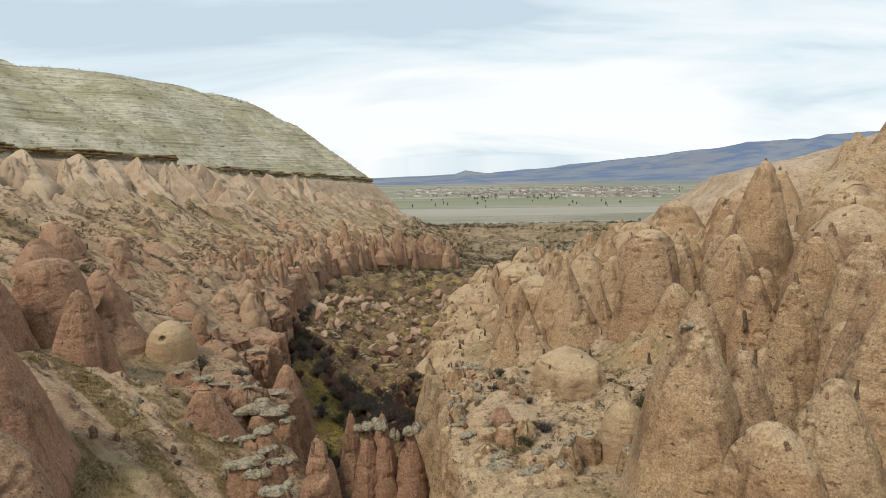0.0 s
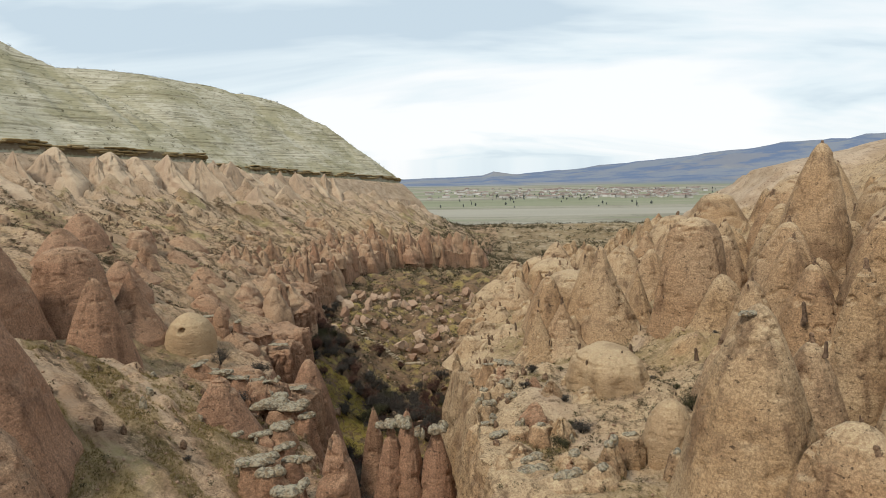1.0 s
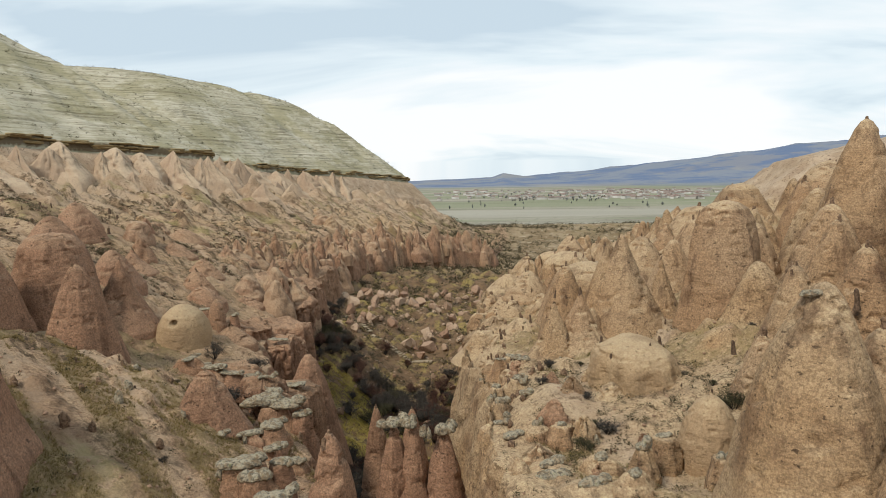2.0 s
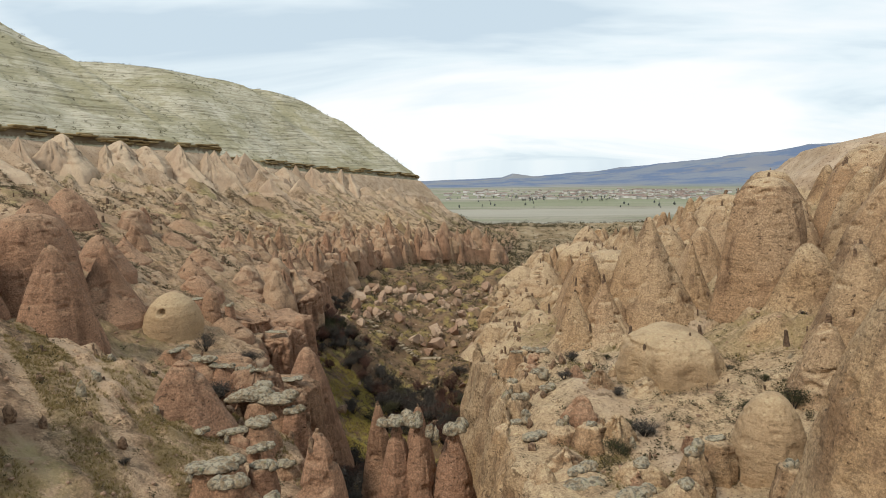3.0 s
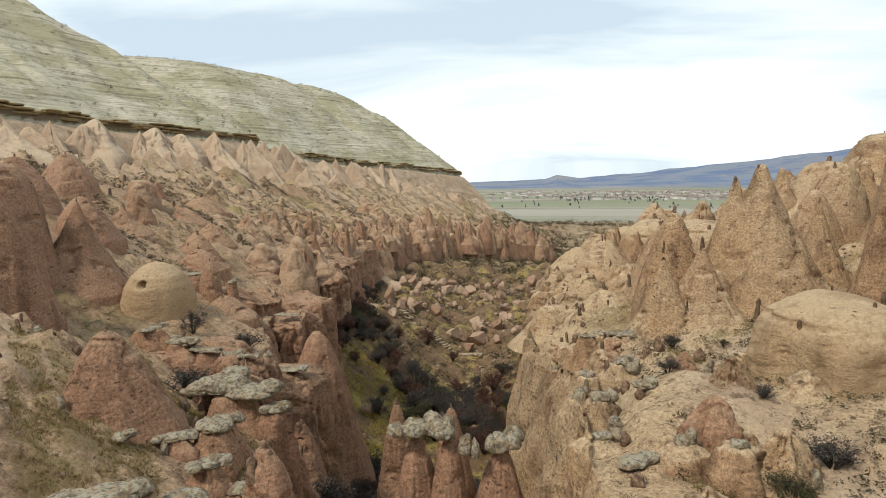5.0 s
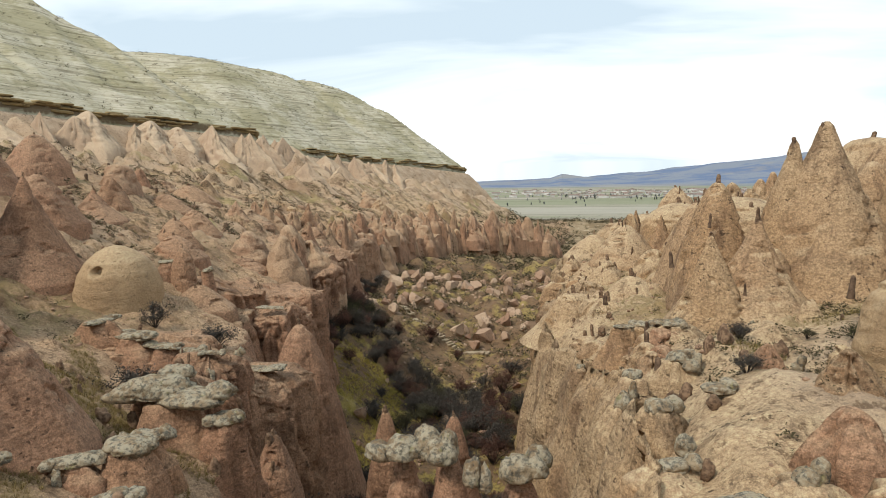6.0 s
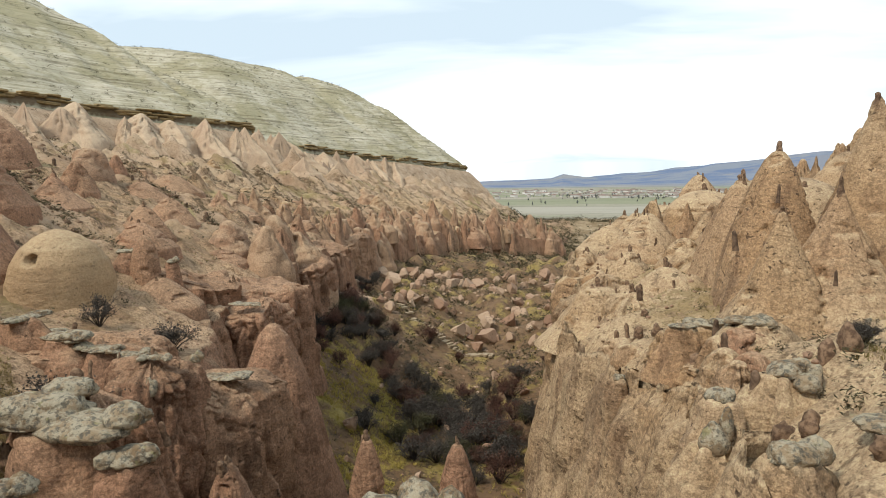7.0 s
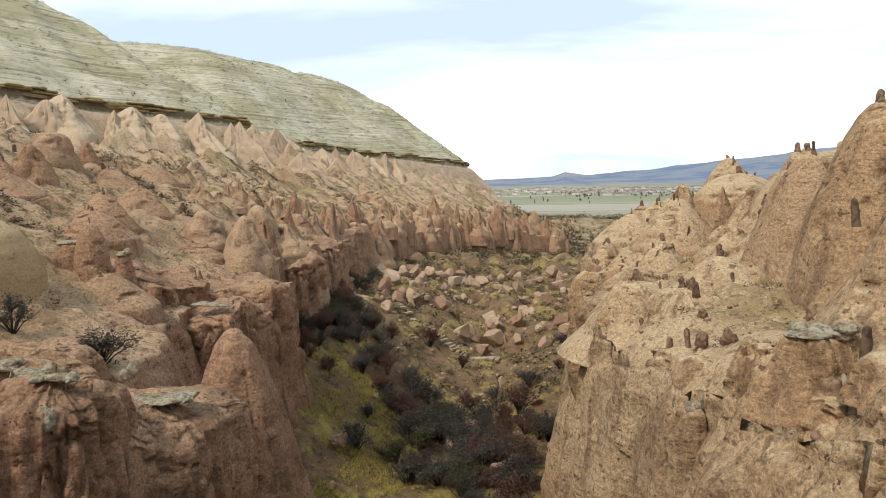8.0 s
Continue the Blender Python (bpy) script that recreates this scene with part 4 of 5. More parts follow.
for k, (x, y, top, base, radius, squash, turn, shape) in enumerate(OUTCROPS):
    rock = rock_body("rock_outcrop", x, y, top, radius, shape, 1200 + 11 * k, MAT_RED, "steep pinkish tuff outcrop with a worn flat top", "outcrops along the rim",
              squash, turn, 120, 80, base=base, flutes_deep=0.75, square=0.35, rough=0.08, facet=1.1, worn=1.1)
    add_knobs(rock, 5, 130 + k, 0.7)

# the wall under the tan slope
WALL = [
    (4.2, 50.5, 9.2, 0, 3.2, 1.0, 20), (4.0, 56.0, 9.1, -4, 3.3, 1.1, 60), (3.7, 61.5, 8.4, -7, 3.6, 1.0, 35), (3.0, 66.6, 7.2, -9, 3.9, 0.9, 5),
    (2.5, 71.2, 7.0, -10, 3.9, 0.9, 50), (2.0, 76.5, 7.6, -10, 4.1, 1.0, 25), (1.8, 82.5, 6.8, -11, 4.2, 1.1, 70), (1.6, 89.0, 6.4, -11, 4.3, 1.2, 15), (3.2, 98.0, 6.4, -11, 4.2, 1.1, 40),
]
for k, (x, y, top, base, radius, squash, turn) in enumerate(WALL):
    rock = rock_body("rock_outcrop", x, y, top + (0.4 if k % 2 else 0.0), radius, "tower" if k % 2 else "block", 1500 + 13 * k, MAT_TAN, "sheer tan tuff buttress of the gorge wall", "buttresses of the gorge wall",
              squash, turn, 130, 90, base=base, flutes_deep=1.0, square=0.25, rough=0.09, facet=1.0, worn=1.0)
    add_knobs(rock, 7, 150 + k, 0.7)

# low humps of the bench above the gorge
hump_rng = random.Random(63)
for k in range(18):
    x, y = 1.6 + 8.5 * hump_rng.random() ** 1.3, hump_rng.uniform(39, 66)
    radius = hump_rng.uniform(0.5, 1.25)
    rock_body("rock_hump", x, y, ground_z(x, y) + radius * hump_rng.uniform(0.7, 1.5), radius, hump_rng.choice(("cone", "fin", "bell", "tower")), 1650 + 7 * k,
              MAT_RED if k % 3 == 0 else MAT_TAN, "low worn tuff hump on the bench above the gorge", "humps of the bench", hump_rng.uniform(0.7, 1.3), 40 * k, 40, 30,
              flutes_deep=0.12, rough=0.16, facet=0.65, worn=1.3)

# rocks repeated over the farther slopes
SPARE = {kind: [rock_mesh("rock_cone", [(h * 4.0, r * 2.0) for h, r in SHAPES[kind]], 1700 + 19 * k + 5 * len(kind), mat, 0.16, 26, 22, flutes_deep=0.3, pits=0.8)
                for k, mat in enumerate((MAT_HILL, MAT_RED, MAT_HILL, MAT_TAN, MAT_TAN))] for kind in ("cone", "sharp", "tower", "block")}
spare_rng = random.Random(31)


def spare_rock(name, x, y, height, width, kind, tan, label, group):
    ob = new(name, SPARE[kind][spare_rng.choice((3, 4) if tan else (0, 1, 2))])
    ob.matrix_world = pose(x, y, ground_z(x, y) - 0.4, 0, 0, spare_rng.uniform(0, 360)) @ Matrix.Diagonal((width / 4, width / 4 * spare_rng.uniform(0.75, 1.2), height / 4, 1))
    tagged(ob, label, "rock formation", group)


for _ in range(75):
    y = spare_rng.uniform(100, 318)
    lr_ = float(edges(np.array([y]))[0][0])
    x = lr_ + spare_rng.uniform(-6, 2.2)
    tall = spare_rng.uniform(2, 5) if x < lr_ else spare_rng.uniform(4, 9)
    spare_rock("rock_pillar", x, y, tall, spare_rng.uniform(3.0, 6.5), spare_rng.choice(("sharp", "cone", "tower", "cone")), False,
               "reddish tuff pillar along the far rim of the gorge", "pillars of the far rim")
for _ in range(60):
    y = spare_rng.uniform(276, 322)
    x = float(edges(np.array([y]))[0][0]) + spare_rng.uniform(-14, 3)
    spare_rock("rock_pillar", x, y, spare_rng.uniform(2.5, 9), spare_rng.uniform(3.0, 8.5), spare_rng.choice(("cone", "cone", "sharp")), False,
               "reddish tuff pillar along the far rim of the gorge", "pillars of the far rim")
for _ in range(40):
    y = spare_rng.uniform(120, 285)
    x = float(edges(np.array([y]))[0][0]) - spare_rng.uniform(0, 16)
    spare_rock("rock_pillar", x, y, spare_rng.uniform(2.0, 5.0), spare_rng.uniform(2.4, 5.5), spare_rng.choice(("sharp", "cone", "cone")), False,
               "reddish tuff pillar along the far rim of the gorge", "pillars of the far rim")
for _ in range(34):
    y = spare_rng.uniform(84, 300)
    x = float(edges(np.array([y]))[0][0]) - spare_rng.uniform(6, 60)
    spare_rock("tuff_hummock", x, y, spare_rng.uniform(1.6, 4.2), spare_rng.uniform(3.0, 7.0), spare_rng.choice(("cone", "tower", "cone")), spare_rng.random() < 0.5,
               "small weathered tuff cone on the far hillside", "cones of the far hillside")
for _ in range(60):
    y = spare_rng.uniform(66, 150)
    x = float(edges(np.array([y]))[3][0]) + spare_rng.uniform(7, 36)
    if float(pale_ridge(np.array([x]), np.array([y]))[0]) > ground_z(x, y) - 5:
        continue
    spare_rock("tuff_mound", x, y, spare_rng.uniform(2.2, 5.5), spare_rng.uniform(2.5, 5.0), spare_rng.choice(("cone", "sharp", "cone")), True,
               "small tan tuff cone on the dry slope", "small cones of the tan slope")

# pale fins under the ledge of the mesa
FIN_MESHES = [rock_mesh("tuff_fin", [(h * 10.0, r * 5.0) for h, r in SHAPES[("pyramid", "pyramid", "fin", "pyramid", "pyramid", "fin")[k]]], 1900 + 23 * k, MAT_FIN, 0.10, 64, 40,
                        flutes_deep=0.55, pits=0.3, facet=1.0, worn=1.0, sides=(3, 4, 5)) for k in range(6)]
FIN_LINE = MESA[1:12]
FIN_COUNT = 60
for k in range(FIN_COUNT):
    front = k % 3 == 2
    u = (k + spare_rng.uniform(-0.7, 0.7)) / (FIN_COUNT - 1) * (len(FIN_LINE) - 1.001)
    u = min(max(u, 0), len(FIN_LINE) - 1.001)
    (ax, ay), (bx, by) = FIN_LINE[int(u)], FIN_LINE[int(u) + 1]
    w = u - int(u)
    length = math.hypot(bx - ax, by - ay)
    nx, ny = (by - ay) / length, -(bx - ax) / length
    away = spare_rng.uniform(15, 36) if front else spare_rng.uniform(6, 13)
    x, y = ax + (bx - ax) * w + nx * away, ay + (by - ay) * w + ny * away
    foot = min(ground_z(x, y), ground_z(x + 4 * nx, y + 4 * ny)) - 0.5
    tall = spare_rng.uniform(4, 10) if front else spare_rng.uniform(11, 24)
    tall = max(min(tall, float(ledge_level(y)) - spare_rng.uniform(2.0, 5.0) - foot), 3.0)
    broad = (9.0 + 17.0 * spare_rng.random() ** 1.6) * (0.75 if front else 1.0)
    broad = min(broad, 2.0 * tall)
    ob = new("tuff_fin", FIN_MESHES[spare_rng.randrange(6)])
    ob.matrix_world = pose(x, y, foot, 0, 0, math.degrees(math.atan2(ny, nx)) + spare_rng.uniform(-40, 40)) @ Matrix.Diagonal((broad / 10 * 1.5, broad / 10, tall / 10, 1))
    tagged(ob, "pale pinkish pointed tuff fin below the mesa ledge", "rock formation", "fins below the ledge")


# the layered ledge: slabs that jut out of the mesa's foot
def slab_mesh(seed):
    co, faces = [], []
    blob(co, faces, (0, 0, 0), (1, 1, 1), seed, 0.12, 3)
    v = np.array(co)
    v = np.sign(v) * np.abs(v) ** 0.45
    v += 0.07 * np.stack([fbm(v[:, 0] * 3 + seed, v[:, 1] * 3, seed + q, 3, v[:, 2] * 3) for q in range(3)], 1)
    return mesh_of("ledge_slab", v * 0.5, faces, MAT_LEDGE)


def mesa_ledge():
    ob = new("mesa_ledge")
    meshes = [slab_mesh(5200 + 3 * k) for k in range(5)]
    rr_ = random.Random(44)
    for a, b in zip(MESA[1:14], MESA[2:15]):
        length = math.hypot(b[0] - a[0], b[1] - a[1])
        tx, ty = (b[0] - a[0]) / length, (b[1] - a[1]) / length
        nx, ny = ty, -tx
        for low, thick, out in ((-2.6, 1.1, 0.3), (-1.6, 0.9, 0.6), (-0.6, 0.8, 0.2)):
            s = rr_.uniform(0, 4)
            while s < length:
                span = rr_.uniform(3, 9)
                px, py = a[0] + tx * (s + span / 2), a[1] + ty * (s + span / 2)
                offs = np.linspace(-9, 9, 73)
                inside = ledge_distance(px + nx * offs, py + ny * offs)
                edge = float(offs[int(np.argmin(np.abs(inside)))])
                if float(np.min(np.abs(inside))) > 0.8:
                    s += span
                    continue
                jut = edge + out + rr_.uniform(-0.9, 0.5) - 2.2
                if rr_.random() < 0.55 + 0.9 * float(vnoise(np.array([px * 0.06]), np.array([py * 0.06]), 47)[0] - 0.3):
                    slab = part("ledge_slab", meshes[rr_.randrange(5)], ob)
                    slab.matrix_world = pose(px + nx * jut, py + ny * jut, float(ledge_level(py)) + low + thick / 2 + rr_.uniform(-0.35, 0.35) + 1.2 * float(fbm(np.array([px * 0.05]), np.array([py * 0.05]), 48, 2)[0]), 0, rr_.uniform(-1.0, 1.0), math.degrees(math.atan2(ty, tx)) + rr_.uniform(-5, 5)) @ Matrix.Diagonal((span * 1.15, 5.0, thick * 1.05, 1))
                s += span
    return tagged(ob, "dark yellowish brown layered rock ledge along the mesa foot", "rock ledge", kind="structure")


# ---- cap stones, boulders, posts ----


def blob(co_list, face_list, centre, size, seed, rough=0.25, levels=3, flat=0.0, turn=0.0):
    """Adds one lumpy stone to the lists."""
    bm = bmesh.new()
    bmesh.ops.create_icosphere(bm, subdivisions=levels, radius=1.0)
    v = np.array([p.co[:] for p in bm.verts])
    f = [[p.index for p in q.verts] for q in bm.faces]
    bm.free()
    n = fbm(v[:, 0] * 1.1 + seed, v[:, 1] * 1.1, seed, 4, v[:, 2] * 1.1, 0.6)
    v = v * (1 + rough * 1.7 * n + 0.4 * rough * fbm(v[:, 0] * 3.5 + seed, v[:, 1] * 3.5, seed + 4, 4, v[:, 2] * 6, 0.65))[:, None]
    if flat:
        v[:, 2] = np.where(v[:, 2] < -flat, -flat + 0.15 * (v[:, 2] + flat), v[:, 2])
    v = v * np.array(size)
    c, s_ = math.cos(turn), math.sin(turn)
    v = np.stack([v[:, 0] * c - v[:, 1] * s_, v[:, 0] * s_ + v[:, 1] * c, v[:, 2]], 1) + np.array(centre)
    start = len(co_list)
    co_list.extend(v.tolist())
    face_list.extend([[i + start for i in q] for q in f])


mesa_ledge()


def stone(name, x, y, z, lobes, seed, mat, label, category, group, rough=0.25, levels=4, flat=0.3):
    """A stone of a main slab and worn lobes (dx, dy, dz, sx, sy, sz, turn) at x, y, z."""
    ob = new(name)
    ob.location = (x, y, z)
    for k, (dx, dy, dz, sx, sy, sz, turn) in enumerate(lobes):
        co, faces = [], []
        blob(co, faces, (dx, dy, dz), (sx, sy, sz), seed + 13 * k, rough, levels, flat, turn)
        part("lobe" if k else "slab", mesh_of("lobe" if k else "slab", co, faces, mat), ob)
    gap = z - ground_z(x, y)
    if 0.35 < gap < 4:
        sx, sy = lobes[0][3], lobes[0][4]
        wide = (sx + sy) / 2
        rings = [(-gap - 0.8, 1.9 * wide), (-gap * 0.8, 1.55 * wide), (-gap * 0.5, 1.25 * wide), (-gap * 0.25, 1.02 * wide), (-0.05, 0.86 * wide), (0.05, 0.3 * wide)]
        foot = part("pedestal", rock_mesh("pedestal", rings, seed + 5, MAT_RED if x < -2 else MAT_TAN, 0.16, 22, 16, flutes_deep=0.2, pits=0.3), ob, "worn tuff pedestal")
        foot.scale = (sx / wide * (1.7 if x > -2 else 1.15), sy / wide * (1.7 if x > -2 else 1.15), 1)
    return tagged(ob, label, category, group)


CAP_LABEL = "grey lichen-covered cap stone resting on a tuff pedestal"
CAPS = [
    (-19.9, 68.4, 5.0, 2.0, 0.9, 0.24, 0.1), (-21.6, 69.6, 5.5, 0.5, 0.5, 0.6, 0), (-22.4, 65.6, 6.7, 0.85, 0.75, 0.5, 0.3), (-20.6, 64.8, 7.0, 0.9, 0.4, 0.28, 0),
    (-20.5, 64.0, 5.7, 0.4, 0.5, 0.95, 0.6), (-26.8, 66.4, 7.4, 1.6, 1.0, 0.4, -0.2), (-24.6, 66.2, 6.9, 1.3, 0.8, 0.32, -0.1),
    (-13.9, 53.3, 7.9, 0.9, 0.8, 0.5, 0.4), (-14.9, 49.2, 8.6, 1.0, 0.9, 0.5, 0.2), (-26.0, 84.2, 5.5, 1.7, 0.8, 0.22, 0),
]
CAPS_B = [
    (-34.4, 82.6, 9.7, 1.1, 0.8, 0.35, 0.2), (-30.6, 82.4, 9.0, 0.6, 0.6, 0.4, 0), (-13.4, 40.6, 10.0, 1.5, 1.1, 0.55, 0.5), (-11.9, 41.8, 9.5, 0.8, 0.7, 0.4, 0),
    (-13.9, 46.8, 8.1, 0.9, 0.7, 0.4, 0.9), (-12.6, 46.8, 7.2, 0.7, 0.8, 0.4, 0), (-16.2, 48.4, 8.4, 0.9, 0.6, 0.35, 0.3), (-17.4, 46.8, 9.0, 0.6, 0.5, 0.35, 0),
    (-15.0, 50.0, 8.5, 1.0, 0.6, 0.45, 0.5), (-28.8, 66.3, 8.3, 1.7, 0.7, 0.3, 1.4), (-6.5, 50.4, 8.4, 1.0, 0.9, 0.75, 0.2),
]
CAPS_C = [
    (-5.3, 50.2, 8.4, 0.75, 0.8, 0.85, 0.5), (-4.3, 49.9, 7.9, 0.45, 0.5, 1.1, 0.3), (-3.0, 50.6, 7.8, 0.9, 0.8, 0.9, 0.1), (1.1, 50.8, 9.9, 0.75, 0.6, 0.6, 0.2),
    (2.9, 51.5, 10.3, 0.85, 0.7, 0.36, 0), (3.9, 51.2, 10.2, 0.65, 0.55, 0.32, 0.4), (0.5, 53.6, 8.9, 0.55, 0.5, 0.9, 0.2), (0.9, 54.8, 9.6, 0.6, 0.5, 0.45, 0),
    (2.6, 55.4, 10.1, 0.7, 0.6, 0.5, 0.3), (3.2, 59.6, 10.4, 0.9, 0.6, 0.35, 0),
]
CAPS_D = [
    (1.5, 61.5, 9.8, 0.8, 0.5, 0.18, 0.1), (-0.3, 64.4, 6.9, 0.42, 0.35, 0.42, 0), (3.0, 55.0, 9.9, 0.6, 0.5, 0.6, 0.7), (1.7, 45.5, 9.7, 0.9, 0.7, 0.35, 0.3),
    (3.2, 45.8, 10.3, 0.55, 0.5, 0.5, 0), (8.2, 39.8, 11.5, 0.65, 0.6, 0.6, 0), (3.5, 40.9, 10.1, 0.9, 0.6, 0.4, 0.6), (3.4, 40.0, 9.8, 1.3, 0.9, 0.5, 0.2),
    (4.6, 44.9, 10.6, 0.5, 0.45, 0.45, 0), (2.6, 63.6, 9.4, 1.1, 0.5, 0.4, -0.5), (1.9, 61.4, 8.7, 0.7, 0.5, 0.5, 0.2),
]
CAPS_E = [
    (12.0, 39.2, 11.3, 0.5, 0.45, 0.6, 0), (6.2, 40.6, 10.6, 0.7, 0.6, 0.45, 0.6), (9.9, 42.0, 11.2, 0.7, 0.5, 0.4, 0), (7.4, 38.0, 11.0, 0.8, 0.5, 0.4, 1.0),
    (0.9, 47.6, 9.6, 0.8, 0.6, 0.4, 0.4), (5.4, 38.4, 10.3, 1.1, 0.7, 0.5, 0.2), (13.9, 35.3, 20.5, 0.65, 0.55, 0.4, 0), (-9.5, 45.2, 6.9, 0.8, 0.6, 0.35, 0),
    (-12.2, 38.6, 10.2, 1.1, 0.8, 0.5, 0.1), (-10.6, 37.0, 9.9, 1.2, 0.9, 0.5, 0.7),
]
for k, (x, y, z, sx, sy, sz, turn) in enumerate(CAPS + CAPS_B + CAPS_C + CAPS_D + CAPS_E):
    shrink = 0.7 if x > -2 else 0.78
    sx, sy, sz = sx * shrink, sy * shrink, sz * shrink
    lobes = [(0, 0, 0, sx, sy, sz, turn)]
    rng = random.Random(k)
    lobes[0] = (0, 0, 0, sx * 0.8, sy * 0.85, sz * 0.75, turn)
    for q in range(3 if sx > 0.6 else 1):
        side = (-1) ** q * rng.uniform(0.35, 1.0)
        off = rng.uniform(-0.35, 0.35) * sy
        lobes.append((side * sx * math.cos(turn) - off * math.sin(turn), side * sx * math.sin(turn) + off * math.cos(turn), rng.uniform(-0.25, 0.45) * sz,
                      sx * rng.uniform(0.35, 0.65), sy * rng.uniform(0.45, 0.8), sz * rng.uniform(0.6, 1.0), rng.uniform(0, 3)))
    stone("cap_stone", x, y, z, lobes, 2000 + 31 * k, MAT_CAP, CAP_LABEL, "cap stone", "lichen cap stones", 0.22, 4)
stone("cap_stone", -16.0, 53.6, 8.5, [(-1.9, -0.1, 0.1, 0.9, 0.7, 0.42, 0), (-0.7, 0, 0.3, 1.3, 0.7, 0.55, 0.3), (0.7, -0.1, 0.05, 1.4, 0.75, 0.42, -0.1), (1.6, 0.3, 0.2, 0.7, 0.6, 0.4, 0), (-0.4, 0.7, 0.7, 0.7, 0.5, 0.4, 0.6)],
      2600, MAT_CAP, "long lobed grey lichen-covered cap stone on the outcrop", "cap stone", "lichen cap stones", 0.26, 4)


def post_mesh(seed):
    rng = random.Random(seed)
    rings = [(-0.3, 1.4), (0.0, 1.15), (0.2, 0.9 + 0.2 * rng.random()), (0.5, 0.85), (0.75, 0.75 + 0.4 * rng.random()), (0.9, 0.85), (0.97, 0.6), (1.0, 0.2)]
    return rock_mesh("stone_post", [(h * 1.2, r * 0.26) for h, r in rings], seed, MAT_POST, 0.2, 12, 14, pits=0.2)


POST_MESHES = [post_mesh(3000 + k) for k in range(8)]


def post(x, y, height, k, z=None, label="dark brown slender stone post standing on the slope"):
    ob = new("stone_post", POST_MESHES[k % 8])
    s_ = 0.6 * height / 1.2
    w = s_ * (0.6 + 0.4 * random.random())
    ob.matrix_world = pose(x, y, (ground_z(x, y) if z is None else z) - 0.1, random.uniform(-6, 6), random.uniform(-6, 6), 77 * k) @ Matrix.Diagonal((w, w, s_, 1))
    return tagged(ob, label, "stone post", "slender stone posts")


# x, y, foot, height
POSTS = [
    (10.6, 51.3, 12.9, 1.3), (11.7, 51.9, 13.2, 1.3), (9.0, 51.9, 12.7, 0.8), (7.6, 64.5, 11.0, 0.8), (1.9, 73.6, 8.6, 0.9), (2.0, 58.3, 9.9, 0.9), (1.9, 55.3, 9.7, 0.9),
    (2.4, 60.8, 9.6, 1.2), (6.5, 101.6, 11.2, 1.2), (13.8, 71.9, 19.1, 1.0), (12.4, 72.4, 18.3, 1.0), (4.4, 66.0, 12.2, 1.1), (21.7, 52.4, 19.0, 1.0), (18.6, 36.4, 18.2, 1.1),
    (12.7, 53.2, 13.6, 0.9), (17.4, 51.8, 13.4, 1.3), (20.5, 30.0, 18.4, 1.2), (7.0, 69.0, 14.0, 1.1), (24.5, 50.0, 17.0, 2.0), (9.4, 58.0, 12.2, 1.2),
]
rng = random.Random(5)
MORE_POSTS = [(rng.uniform(5, 32), rng.uniform(55, 112), None, rng.uniform(0.5, 1.1)) for _ in range(46)]
MORE_POSTS += [(rng.gauss(-66, 9), rng.gauss(118, 11), None, rng.uniform(0.9, 1.9)) for _ in range(44)]
MORE_POSTS += [(rng.uniform(-36, -14), rng.uniform(40, 66), None, rng.uniform(0.5, 1.0)) for _ in range(12)]
MORE_POSTS += [(rng.uniform(3, 16), rng.uniform(40, 62), None, rng.uniform(0.4, 0.9)) for _ in range(12)]
for k, (x, y, z, height) in enumerate(POSTS + MORE_POSTS):
    post(x, y, height, k, z)

# dark knobs weathered out of the bench and the near slopes
rng = random.Random(15)
for k in range(70):
    if k < 28:
        x, y = 1.4 + 5.5 * rng.random() ** 1.4, rng.uniform(44, 74)
    else:
        x, y = rng.uniform(-30, -13), rng.uniform(40, 62)
    co, faces = [], []
    size = rng.uniform(0.13, 0.28)
    blob(co, faces, (0, 0, 0), (size, size * rng.uniform(0.6, 1.0), size * rng.uniform(1.1, 2.3)), 4700 + 3 * k, 0.5, 3)
    ob = new("small_rock", mesh_of("small_rock", co, faces, MAT_CAP if k % 4 == 0 else MAT_KNOB))
    ob.location = (x, y, ground_z(x, y) + 0.45 * size)
    tagged(ob, "small grey lichen-covered knob on the slope" if k % 4 == 0 else "small dark brown weathered tuff knob on the slope", "rock", "knobs of the slopes")

# boulders: x, y, size
BOULDERS = [
    (-12.4, 102.5, 2.5), (-7.9, 94.0, 1.7), (-27.0, 123.0, 2.6), (-30.5, 152.0, 3.6), (-24.0, 141.0, 3.6), (-11.0, 131.0, 3.8), (-8.0, 137.0, 3.4), (-6.0, 143.0, 3.0),
    (-22.0, 172.0, 4.4), (-18.0, 170.0, 3.8), (-28.0, 168.0, 3.0), (-13.0, 175.0, 3.6), (-24.5, 126.0, 2.0), (-20.0, 91.5, 1.6), (-6.2, 92.0, 1.8), (-5.0, 106.0, 1.6),
    (-9.0, 118.0, 1.6), (-4.0, 127.0, 2.4), (-1.0, 134.0, 3.0), (-16.0, 160.0, 2.4), (-31.0, 146.0, 2.0), (-26.0, 178.0, 3.2), (-9.0, 180.0, 3.0),
]
rng = random.Random(9)
BOULDERS += [(rng.uniform(-34, 4), rng.uniform(126, 200), rng.uniform(1.2, 4.6) * rng.uniform(0.45, 1)) for _ in range(120)]
BOULDERS += [(rng.uniform(-22, -3), rng.uniform(86, 130), rng.uniform(0.3, 0.9)) for _ in range(40)]
BOULDER_MESHES = []
